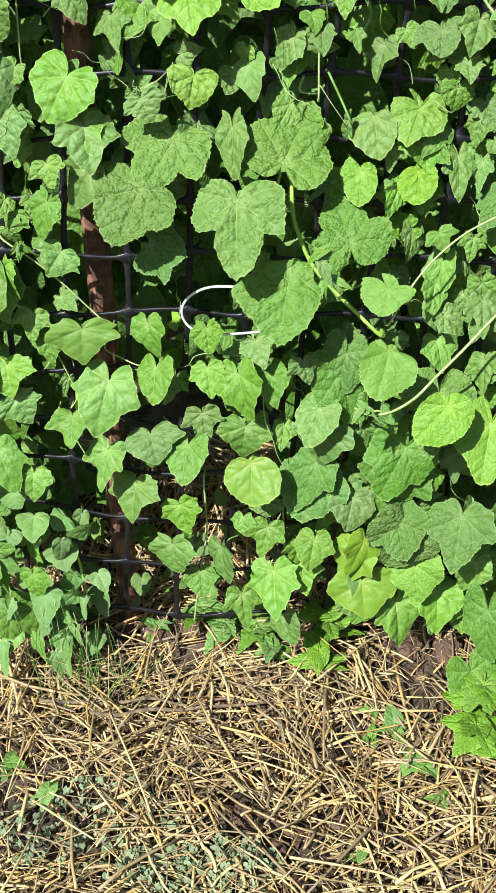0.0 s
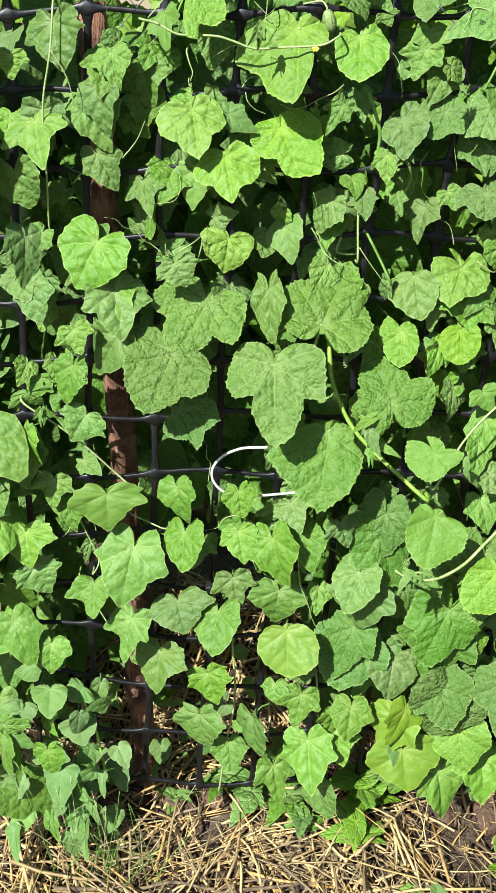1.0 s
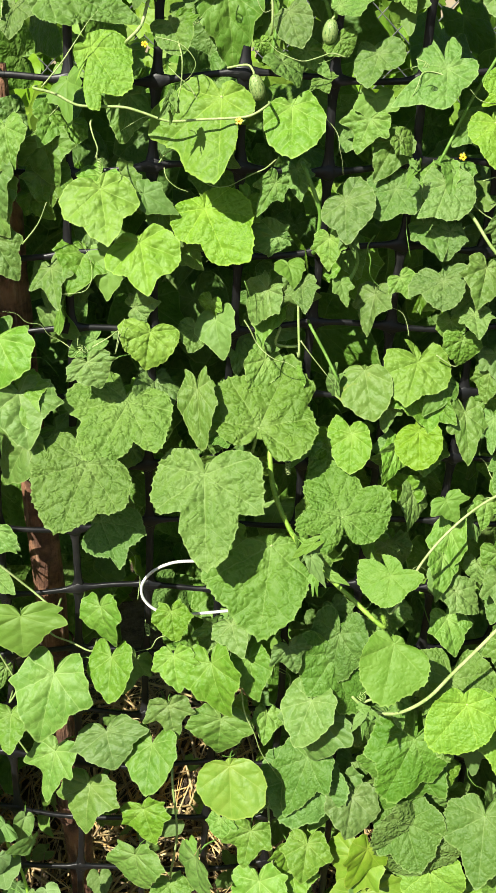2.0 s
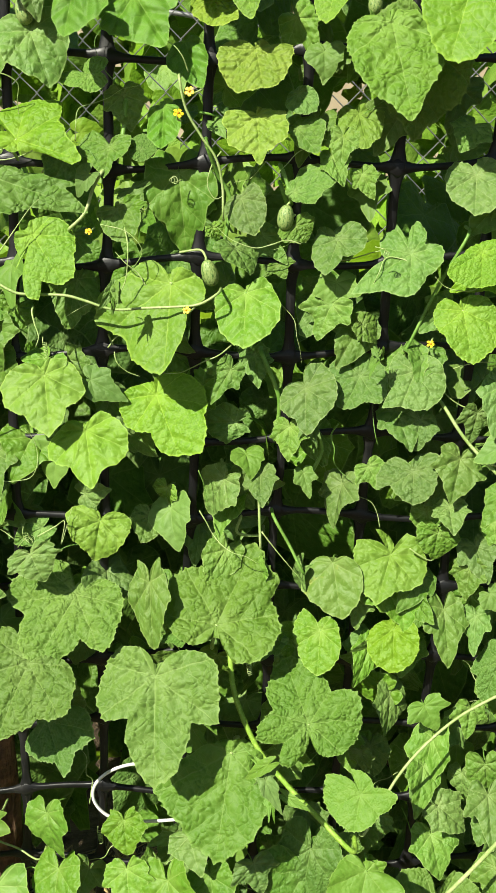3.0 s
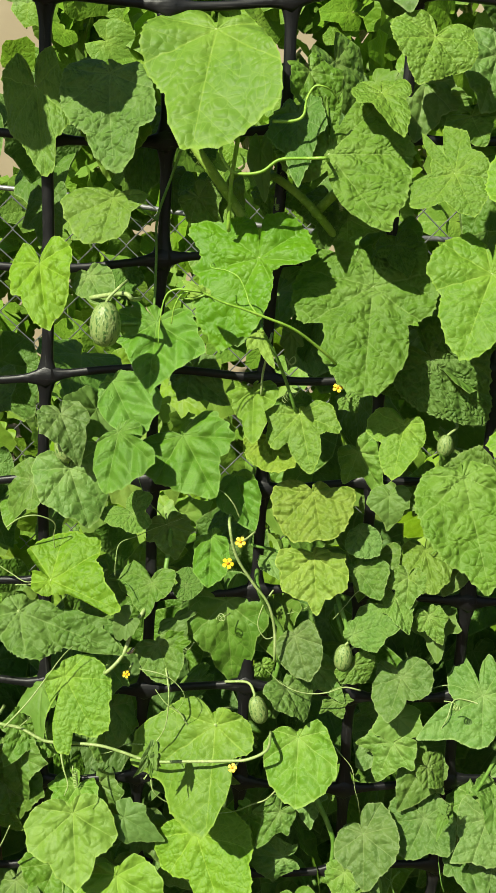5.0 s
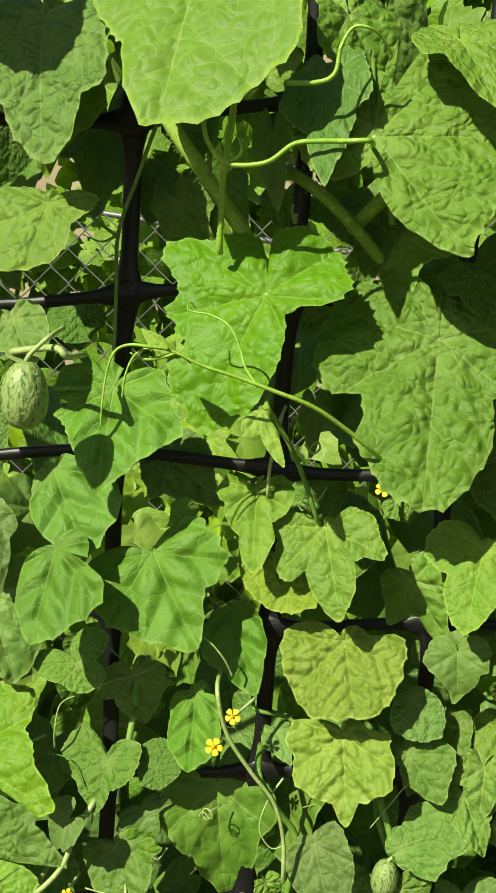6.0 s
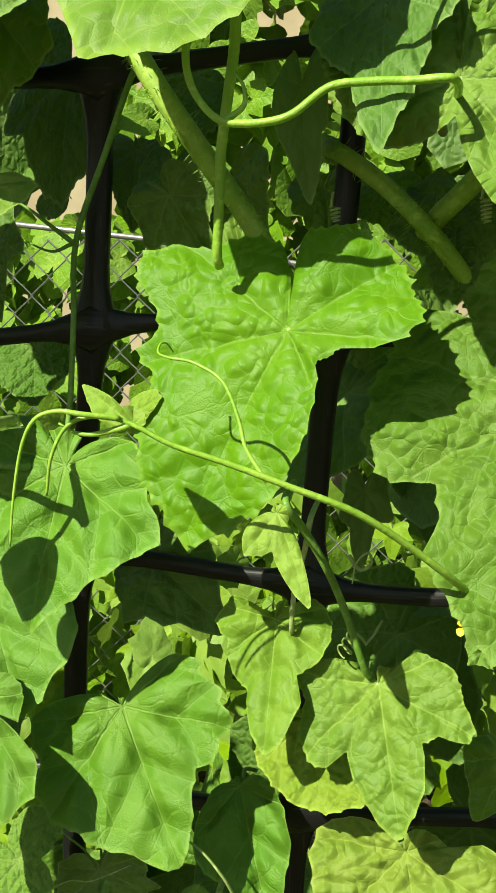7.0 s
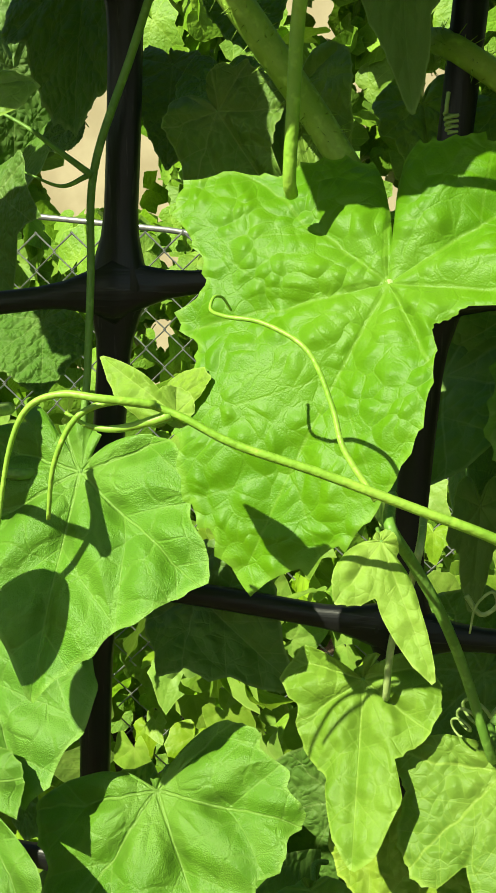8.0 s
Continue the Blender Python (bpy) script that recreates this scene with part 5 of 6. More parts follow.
runner("tendril", "green", 0.8, [(-0.027, 1.055, 1.363), (-0.034, 1.055, 1.368), (-0.041, 1.055, 1.373), (-0.052, 1.055, 1.379)])
runner("tendril", "green", 0.6, [(-0.028, 1.055, 1.363), (-0.034, 1.055, 1.361), (-0.042, 1.055, 1.364)])
runner("stem", "green", 1.1, [(0.038, 1.020, 1.299), (0.042, 1.026, 1.291), (0.047, 1.031, 1.281), (0.052, 1.036, 1.268), (0.058, 1.042, 1.249)])
runner("tendril", "bright", 0.55, [(0.037, 0.995, 1.308), (0.032, 0.997, 1.315), (0.030, 0.999, 1.321), (0.026, 1.001, 1.329), (0.019, 1.003, 1.333), (0.013, 1.004, 1.334), (0.010, 1.006, 1.335), (0.010, 1.008, 1.337), (0.011, 1.010, 1.337), (0.012, 1.012, 1.335)])
runner("tendril", "bright", 0.7, [(0.006, 0.989, 1.3215), (-0.001, 0.986, 1.3225), (-0.007, 0.986, 1.323), (-0.012, 0.986, 1.321), (-0.015, 0.986, 1.315), (-0.017, 0.986, 1.304), (-0.018, 0.986, 1.293)])
runner("tendril", "bright", 0.8, [(0.008, 0.990, 1.320), (0.001, 0.990, 1.318), (-0.004, 0.990, 1.318), (-0.008, 0.990, 1.320)])
runner("stem", "pale", 1.25, [(0.289, 1.030, 0.721), (0.264, 1.025, 0.712), (0.230, 1.020, 0.694), (0.202, 1.015, 0.670), (0.182, 1.010, 0.646), (0.168, 1.005, 0.622), (0.154, 1.000, 0.598)])
runner("stem", "pale", 1.7, [(0.280, 0.978, 0.639), (0.263, 0.978, 0.617), (0.237, 0.978, 0.582), (0.210, 0.978, 0.548), (0.187, 0.978, 0.519), (0.163, 0.988, 0.496), (0.143, 1.015, 0.478), (0.130, 1.050, 0.468)])
runner("stem", "hairy", 2.3, [(0.046, 1.068, 0.732), (0.050, 1.053, 0.696), (0.068, 1.038, 0.656), (0.092, 1.022, 0.631), (0.118, 1.007, 0.610), (0.145, 0.992, 0.589)])
runner("stem", "pale", 1.1, [(-0.133, 1.030, 1.045), (-0.118, 1.030, 1.041), (-0.102, 1.029, 1.033), (-0.085, 1.029, 1.032), (-0.066, 1.028, 1.031), (-0.052, 1.028, 1.027), (-0.033, 1.028, 1.021), (-0.009, 1.027, 1.022), (0.017, 1.027, 1.023), (0.030, 1.026, 1.025), (0.042, 1.026, 1.032)])
runner("tendril", "pale", 0.9, [(-0.093, 1.040, 1.022), (-0.094, 1.038, 1.018), (-0.092, 1.035, 1.010), (-0.089, 1.032, 1.001), (-0.091, 1.030, 0.994)])
runner("tendril", "pale", 0.55, [(-0.126, 1.020, 1.046), (-0.111, 1.022, 1.062), (-0.098, 1.025, 1.079), (-0.089, 1.028, 1.091), (-0.082, 1.030, 1.098)])
runner("tendril", "pale", 0.4, [(-0.041, 1.038, 1.080), (-0.025, 1.038, 1.076), (-0.016, 1.038, 1.069), (-0.012, 1.038, 1.061), (-0.016, 1.038, 1.053), (-0.021, 1.038, 1.049)])
runner("stem", "pale", 1.4, [(0.213, 1.053, 0.941), (0.230, 1.044, 0.916), (0.262, 1.035, 0.883)])
runner("stem", "pale", 1.2, [(0.071, 1.075, 0.883), (0.071, 1.071, 0.856), (0.072, 1.068, 0.822)])
runner("stem", "green", 1.4, [(0.083, 1.077, 0.844), (0.096, 1.073, 0.820), (0.107, 1.069, 0.798)])
runner("stem", "green", 1.8, [(0.074, 1.061, 0.981), (0.083, 1.062, 0.959), (0.087, 1.063, 0.942), (0.084, 1.069, 0.913)])
runner("stem", "green", 1.6, [(0.035, 1.044, 1.135), (0.042, 1.055, 1.114), (0.051, 1.061, 1.095), (0.046, 1.062, 1.064)])
runner("stem", "green", 1.3, [(0.224, 1.057, 1.069), (0.206, 1.064, 1.033), (0.183, 1.066, 0.983)])
runner("stem", "hairy", 3.2, [(-0.008, 1.051, 1.413), (0.000, 1.047, 1.401), (0.010, 1.048, 1.387), (0.022, 1.053, 1.370), (0.033, 1.059, 1.352)])
runner("tendril", "bright", 1.0, [(0.091, 1.038, 1.268), (0.078, 1.017, 1.283), (0.068, 1.009, 1.292), (0.056, 1.001, 1.301), (0.042, 0.996, 1.307), (0.029, 0.993, 1.312), (0.017, 0.991, 1.316), (0.009, 0.990, 1.320), (0.002, 0.989, 1.322), (-0.005, 0.988, 1.320), (-0.009, 0.988, 1.313), (-0.011, 0.990, 1.304)])
runner("stem", "hairy", 2.7, [(0.043, 1.067, 1.390), (0.057, 1.063, 1.380), (0.070, 1.058, 1.367), (0.081, 1.064, 1.354), (0.091, 1.070, 1.340)])
runner("stem", "hairy", 3.2, [(0.092, 1.052, 1.393), (0.084, 1.058, 1.382), (0.071, 1.063, 1.369)])
runner("stem", "pale", 0.8, [(0.043, 1.032, 1.293), (0.041, 1.037, 1.283), (0.038, 1.042, 1.271), (0.037, 1.046, 1.258)])
runner("stem", "pale", 1.4, [(-0.063, 1.026, 1.317), (-0.051, 1.016, 1.319), (-0.039, 1.006, 1.320), (-0.035, 1.006, 1.317)])
runner("stem", "green", 1.3, [(-0.052, 1.046, 1.301), (-0.045, 1.046, 1.301), (-0.038, 1.046, 1.301)])
runner("stem", "green", 1.6, [(0.088, 1.060, 1.118), (0.092, 1.055, 1.107), (0.095, 1.056, 1.094)])
runner("tendril", "bright", 1.0, [(0.044, 1.011, 1.414), (0.055, 1.011, 1.414), (0.061, 1.011, 1.417), (0.063, 1.011, 1.426), (0.067, 1.011, 1.432), (0.072, 1.011, 1.432), (0.077, 1.016, 1.430), (0.081, 1.021, 1.425)])
runner("stem", "green", 1.0, [(0.031, 1.065, 1.156), (0.044, 1.065, 1.153), (0.058, 1.065, 1.147)])
runner("stem", "pale", 1.0, [(0.018, 1.034, 1.177), (0.022, 1.036, 1.157), (0.032, 1.039, 1.139), (0.042, 1.041, 1.124), (0.046, 1.044, 1.105), (0.046, 1.046, 1.084)])
runner("tendril", "pale", 0.6, [(0.045, 1.054, 1.129), (0.039, 1.050, 1.121), (0.035, 1.050, 1.107), (0.040, 1.051, 1.097), (0.047, 1.051, 1.099)])
runner("stem", "green", 1.7, [(-0.023, 1.068, 1.165), (-0.025, 1.068, 1.149), (-0.027, 1.064, 1.134)])
runner("stem", "pale", 1.3, [(-0.039, 1.045, 1.116), (-0.046, 1.045, 1.105), (-0.052, 1.041, 1.088), (-0.063, 1.037, 1.077)])
runner("stem", "pale", 1.2, [(-0.280, 1.075, 0.666), (-0.245, 1.076, 0.639), (-0.215, 1.078, 0.611), (-0.189, 1.084, 0.580), (-0.166, 1.080, 0.560)])
runner("stem", "pale", 1.0, [(-0.278, 1.079, 0.589), (-0.247, 1.079, 0.567), (-0.207, 1.075, 0.547)])
runner("stem", "pale", 1.0, [(-0.235, 1.075, 0.443), (-0.220, 1.077, 0.409), (-0.199, 1.079, 0.366)])
runner("stem", "pale", 1.0, [(-0.174, 1.091, 0.523), (-0.154, 1.092, 0.511), (-0.133, 1.082, 0.507)])
runner("tendril", "pale", 0.9, [(0.018, 1.053, 0.485), (0.021, 1.055, 0.449), (0.031, 1.056, 0.420), (0.038, 1.057, 0.395), (0.053, 1.058, 0.367)])
runner("stem", "pale", 1.0, [(-0.237, 1.081, 0.537), (-0.226, 1.082, 0.506), (-0.213, 1.084, 0.466), (-0.220, 1.075, 0.451)])
runner("stem", "bright", 1.8, [(-0.244, 1.083, 0.258), (-0.233, 1.085, 0.214), (-0.228, 1.087, 0.168), (-0.224, 1.089, 0.126)])
runner("stem", "pale", 1.0, [(-0.211, 1.047, 1.062), (-0.216, 1.039, 1.020), (-0.227, 1.041, 0.972), (-0.231, 1.054, 0.914), (-0.235, 1.066, 0.857)])
runner("tendril", "pale", 0.7, [(-0.216, 1.039, 1.020), (-0.203, 1.040, 0.996), (-0.198, 1.041, 0.972)])
runner("tendril", "pale", 0.7, [(-0.158, 1.053, 0.924), (-0.144, 1.053, 0.940), (-0.135, 1.052, 0.958)])
runner("stem", "pale", 1.3, [(-0.057, 1.080, 0.336), (-0.055, 1.083, 0.261), (-0.066, 1.097, 0.184), (-0.077, 1.111, 0.089)])
runner("stem", "pale", 1.3, [(0.047, 1.082, 0.292), (0.052, 1.085, 0.214), (0.058, 1.099, 0.122)])
runner("tendril", "pale", 0.7, [(0.073, 1.067, 0.835), (0.085, 1.068, 0.818), (0.105, 1.069, 0.792)])
runner("tendril", "pale", 0.6, [(-0.109, 1.068, 0.831), (-0.094, 1.067, 0.840), (-0.084, 1.057, 0.848), (-0.088, 1.058, 0.828), (-0.079, 1.066, 0.857)])
runner("stem", "pale", 1.3, [(0.056, 1.087, 0.841), (0.053, 1.088, 0.826), (0.072, 1.088, 0.824)])
runner("stem", "pale", 1.5, [(0.087, 1.066, 0.423), (0.127, 1.055, 0.450), (0.157, 1.054, 0.463), (0.184, 1.065, 0.445)])
runner("stem", "pale", 1.4, [(0.149, 1.070, 0.328), (0.185, 1.060, 0.327), (0.209, 1.062, 0.299), (0.241, 1.053, 0.260)])
runner("stem", "green", 1.6, [(0.088, 1.065, 1.105), (0.093, 1.066, 1.090), (0.097, 1.066, 1.078)])
runner("tendril", "pale", 0.7, [(-0.025, 1.047, 1.077), (-0.022, 1.037, 1.063), (-0.025, 1.038, 1.040), (-0.034, 1.039, 1.025)])
runner("stem", "green", 1.6, [(0.110, 1.076, 0.878), (0.121, 1.074, 0.901), (0.116, 1.074, 0.920)])
runner("tendril", "pale", 0.6, [(0.052, 1.047, 1.280), (0.055, 1.048, 1.276), (0.058, 1.048, 1.278), (0.057, 1.047, 1.281), (0.054, 1.047, 1.278), (0.053, 1.048, 1.272)])

for n_coil, (x, y, z) in enumerate(((-0.012, 1.050, 1.090), (0.055, 1.045, 1.258), (-0.115, 1.06, 0.83), (0.16, 1.035, 1.06), (0.012, 1.055, 1.110), (0.13, 0.985, 0.52), (-0.21, 1.06, 0.70))):
    coil(x, y, z, 0.0022 + 0.0007 * (n_coil % 3), 2 + n_coil % 2, n_coil + 3)
for n_coil, (x, y, z, size, turns) in enumerate(((-0.093, 1.068, 0.990, 0.0016, 9), (-0.120, 1.072, 0.832, 0.0022, 4), (-0.076, 1.085, 0.535, 0.0022, 7), (0.084, 1.048, 1.374, 0.0013, 6), (0.046, 1.048, 1.372, 0.0012, 4), (0.062, 1.055, 0.725, 0.0022, 7))):
    coil(x, y, z, size, turns, n_coil + 20, "pale", hang=True)


# ---- fruits and flowers ----
def melon(x, y, z, length, width, lean, seed):
    rng = random.Random(seed)
    rows, spokes = 14, 18
    verts, faces = [], []
    for j in range(rows + 1):
        a = math.pi * j / rows
        r = math.sin(a) ** 0.8 * (1 - 0.08 * math.cos(a))
        for k in range(spokes):
            b = 2 * math.pi * k / spokes
            rr = r * (1 + 0.012 * math.sin(9 * b))
            verts.append((0.5 * width * rr * math.cos(b), 0.5 * width * rr * math.sin(b), 0.5 * length * math.cos(a)))
    for j in range(rows):
        for k in range(spokes):
            m = (k + 1) % spokes
            faces.append((j * spokes + k, (j + 1) * spokes + k, (j + 1) * spokes + m, j * spokes + m))
    owner = melon_high if z > 0.8 else melon_low
    fruit = part("fruit", mesh_of("fruit", verts, faces, MELON), owner, "small pale melon with dark green mottled stripes")
    fruit.matrix_local = pose(x, y, z, lean, 0.6 * lean, rng.uniform(0, 90))
    v, f = tube(smooth_line([(0, 0, 0.49 * length), (0.002, 0, 0.62 * length), (0.008, 0.004, 0.85 * length), (0.012, 0.02, 0.9 * length)], 5), 0.0009, 6)
    part("fruit_stalk", mesh_of("fruit_stalk", v, f, STALK["pale"]), fruit)


melon(-0.050, 1.001, 1.303, 0.0255, 0.0175, 6, 1)
melon(0.035, 1.060, 1.043, 0.020, 0.0125, -14, 2)
melon(0.091, 1.056, 1.083, 0.018, 0.012, 8, 3)
melon(0.091, 1.070, 1.073, 0.016, 0.010, 15, 4)
melon(-0.087, 1.085, 0.347, 0.022, 0.015, 10, 5)
melon(-0.275, 1.115, 0.855, 0.030, 0.017, 20, 6)
melon(-0.088, 1.050, 1.222, 0.018, 0.012, -10, 7)
melon(0.152, 1.055, 1.225, 0.014, 0.010, 10, 8)
melon(0.106, 1.085, 1.382, 0.016, 0.011, 10, 9)


def flower(x, y, z, size, seed):
    rng = random.Random(seed)
    high = z > 0.8
    base = part("flower", None, melon_high if high else melon_low, "tiny five-petalled yellow flower")
    base.matrix_local = pose(x, y, z, 62 + rng.uniform(-12, 12), rng.uniform(-15, 15), rng.uniform(-15, 15))
    for k in range(5):
        a = 2 * math.pi * k / 5 + rng.uniform(-0.1, 0.1)
        out = [(0.0, 0.0, 0.0)]
        for r, w, h in ((0.25, 0.10, 0.03), (0.6, 0.26, 0.10), (0.85, 0.28, 0.08), (1.0, 0.12, 0.02)):
            for s in (-1, 0, 1):
                out.append((r * size / 2, s * w * size / 2 * 1.3, (h + 0.05 * abs(s)) * size / 2))
        verts = [(q[0] * math.cos(a) - q[1] * math.sin(a), q[0] * math.sin(a) + q[1] * math.cos(a), q[2]) for q in out]
        faces = [(0, 1, 2), (0, 2, 3)]
        for j in range(3):
            for s in range(2):
                i = 1 + 3 * j + s
                faces.append((i, i + 3, i + 4, i + 1))
        part("petal", mesh_of("petal", verts, faces, YELLOW), base)
    v, f = tube([(0, 0, 0), (0, 0, 0.12 * size), (0, 0, 0.2 * size)], 0.13 * size, 8, 0.7)
    part("flower_centre", mesh_of("flower_centre", v, f, ORANGE), base)
    v, f = tube(smooth_line([(0, 0, 0), (0, 0, -0.5 * size), (0.001, 0.002, -1.2 * size), (0.004, 0.008, -2.2 * size)], 4), 0.0007, 5)
    part("flower_stalk", mesh_of("flower_stalk", v, f, STALK["pale"]), base)


flower(0.017, 1.030, 1.154, 0.0075, 1)
flower(0.025, 1.030, 1.168, 0.0068, 2)
flower(0.084, 1.046, 1.262, 0.0065, 3)
flower(0.020, 1.022, 1.021, 0.0060, 4)
flower(-0.050, 1.04, 1.075, 0.005, 5)
flower(0.20, 1.055, 0.99, 0.006, 6)


def shoot_tip(x, y, z, size, seed):
    """The growing end of a vine: a bunch of small folded leaves."""
    rng = random.Random(seed)
    for k in range(5):
        s = size * rng.uniform(0.6, 1.15)
        leaf("young", x + rng.uniform(-0.3, 0.3) * size, y - rng.uniform(0, 0.4) * size, z + rng.uniform(-0.3, 0.3) * size, 90 + rng.uniform(-20, 60), rng.uniform(130, 230), rng.uniform(-60, 60), s, s * rng.uniform(0.35, 0.6))


shoot_tip(0.073, 0.960, 0.690, 0.026, 5)
shoot_tip(-0.031, 1.010, 1.037, 0.017, 6)
shoot_tip(0.085, 0.965, 0.665, 0.022, 7)
shoot_tip(0.158, 1.04, 0.985, 0.016, 8)
shoot_tip(0.110, 1.05, 0.925, 0.016, 9)
shoot_tip(0.13, 0.98, 0.505, 0.022, 10)
shoot_tip(-0.26, 1.07, 0.66, 0.02, 11)

# ---- the weed at the foot of the netting ----
rng = random.Random(61)
for _ in range(36):
    x, z = rng.uniform(-0.36, -0.20), rng.uniform(0.06, 0.28)
    leaf("weed" if rng.random() < 0.88 else "young", x, 1.10 - rng.uniform(0.0, 0.045), z, 120 + rng.gauss(0, 20), 180 + rng.gauss(0, 50), rng.gauss(0, 25), rng.uniform(0.028, 0.045), rng.uniform(0.024, 0.036))

# ---- unseen leaves added above the view; they hang over and shade the top ----
for x, y, z, size in ((-0.105, 1.015, 1.530, 0.075), (-0.19, 1.00, 1.55, 0.09), (0.20, 1.02, 1.53, 0.11)):
    leaf("large", x, y, z, 138, 180 + 300 * x, -10, size, 1.15 * size)

# ---- thin tendrils all over the wall ----
rng = random.Random(91)
for _ in range(90):
    x, z = rng.uniform(-0.30, 0.28), rng.uniform(0.35, 1.22)
    y = fence_y(z) - rng.uniform(0.004, 0.035)
    heading, way = rng.uniform(0, 6.28), rng.uniform(-0.5, 0.5)
    points = [(x, y, z)]
    for _ in range(rng.randrange(3, 7)):
        heading += way + rng.gauss(0, 0.35)
        x, y, z = x + 0.011 * math.cos(heading), y + rng.gauss(0, 0.003), z + 0.011 * math.sin(heading)
        points.append((x, y, z))
    runner("tendril", "pale" if rng.random() < 0.6 else "green", rng.uniform(0.35, 0.75), points)

# ---- smaller leaves between the large ones ----
rng = random.Random(77)


def dim_gap(x, z):
    """The open window in the leaves beside the stake."""
    return -0.26 < x < -0.02 and 0.50 < z < 0.68 or -0.28 < x < -0.10 and z < 0.5 or -0.10 < x < 0.05 and z < 0.40


def open_cell(x, z):
    """Cells of the netting that one can look through to the garden."""
    return -0.045 < x < 0.025 and 1.205 < z < 1.265 or -0.10 < x < -0.004 and 1.305 < z < 1.40 or -0.212 < x < -0.170 and 0.66 < z < 0.98


def small_leaves(count, x_lo, x_hi, z_lo, z_hi, near, far, low, high):
    for _ in range(count):
        x, z = rng.uniform(x_lo, x_hi), rng.uniform(z_lo, z_hi)
        size = rng.uniform(low, high)
        if not dim_gap(x, z) and not open_cell(x, z):
            leaf("young" if rng.random() < 0.05 else "plain", x, fence_y(z) - rng.uniform(near, far), z, 116 + rng.gauss(0, 14), 180 + rng.gauss(0, 40), -6 + rng.gauss(0, 20), size, size * rng.uniform(1.05, 1.35))


small_leaves(85, -0.30, 0.30, 0.42, 0.80, 0.003, 0.014, 0.026, 0.040)
small_leaves(64, -0.30, 0.29, 0.80, 1.20, 0.003, 0.010, 0.026, 0.040)
small_leaves(30, 0.02, 0.32, 0.10, 0.45, 0.015, 0.05, 0.028, 0.045)
small_leaves(26, 0.10, 0.32, 1.30, 1.56, -0.02, 0.005, 0.03, 0.05)
small_leaves(9, -0.12, 0.22, 1.20, 1.45, -0.012, 0.000, 0.028, 0.04)

# ---- shaded leaves deeper in the hedge, on and behind the netting ----
rng = random.Random(21)
flat = [leaf_shape(s, 90 + i, 26, 3) for i, s in enumerate(("angular", "heart", "lobed", "angular", "heart"))]


coarse = [leaf_shape(s, 70 + i, 16, 2) for i, s in enumerate(("angular", "weed", "heart", "lobed"))]


def foliage(name, label, spread, count, low, high, kind, shapes=flat, wild=1.0):
    """Many leaves in one mesh; spread gives a place for each."""
    allv, allf, alluv, base = [], [], [], 0
    for _ in range(count):
        v, f, uv = shapes[rng.randrange(len(shapes))]
        x, y, z = spread()
        size = rng.uniform(low, high)
        m = np.array(pose(x, y, z, 118 + wild * rng.gauss(0, 22), 180 + wild * rng.gauss(0, 45), wild * rng.gauss(0, 28)))
        q = (v * np.array((size * rng.uniform(0.95, 1.25), size, size))) @ m[:3, :3].T + m[:3, 3]
        allv.extend(q)
        allf.extend(tuple(i + base for i in p) for p in f)
        alluv.extend(uv)
        base += len(v)
    ob = new(name, mesh_of(name, allv, allf, LEAF[kind], uv=alluv))
    return tagged(ob, label, "foliage", kind="stuff")


def in_net():
    while True:
        z, x = rng.uniform(0.10, 1.52), rng.uniform(-0.46, 0.46)
        if dim_gap(x, z) or open_cell(x, z) or z > 1.20 and rng.random() < 0.8:
            continue
        return x, fence_y(z) + rng.uniform(0.012, 0.06), z


# Places for the dark leaves that fill the gaps with shade.
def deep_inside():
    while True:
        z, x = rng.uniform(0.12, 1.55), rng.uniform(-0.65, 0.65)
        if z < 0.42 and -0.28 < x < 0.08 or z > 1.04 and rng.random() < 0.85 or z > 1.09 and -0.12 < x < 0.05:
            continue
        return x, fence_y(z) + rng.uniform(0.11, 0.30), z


def in_front():
    z = 0.12 + 1.40 * rng.random()
    x = rng.choice((-1, 1)) * rng.uniform(0.29, 0.50)
    return x, fence_y(z) - rng.uniform(0.0, 0.06), z


def by_the_foot():
    x, y = rng.uniform(-0.34, 0.12), rng.uniform(1.16, 1.34)
    return x, y, ground_z(x, y) + rng.uniform(0.01, 0.10 + 0.10 * rng.random())


foliage("low_weeds", "low green weeds growing in the straw behind the netting", by_the_foot, 60, 0.018, 0.034, "young")
foliage("inner_foliage", "dense vine leaves growing through the netting", in_net, 250, 0.028, 0.050, "plain")
# Shade behind the netting is helped by the darker leaf colour.
foliage("shaded_foliage", "dark leaves filling the shade at the back of the netting", deep_inside, 1500, 0.05, 0.085, "rough")
foliage("side_foliage", "vine leaves covering the netting further along", in_front, 330, 0.035, 0.065, "plain")


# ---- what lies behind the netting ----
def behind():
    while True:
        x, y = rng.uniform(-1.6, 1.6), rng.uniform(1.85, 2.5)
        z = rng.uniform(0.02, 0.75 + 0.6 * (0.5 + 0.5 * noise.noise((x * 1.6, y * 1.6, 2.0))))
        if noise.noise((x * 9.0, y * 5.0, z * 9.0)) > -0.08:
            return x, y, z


foliage("garden_plants", "leafy garden plants growing behind the netting, sunlight put into their colour", behind, 3000, 0.035, 0.080, "garden", flat, 1.5)


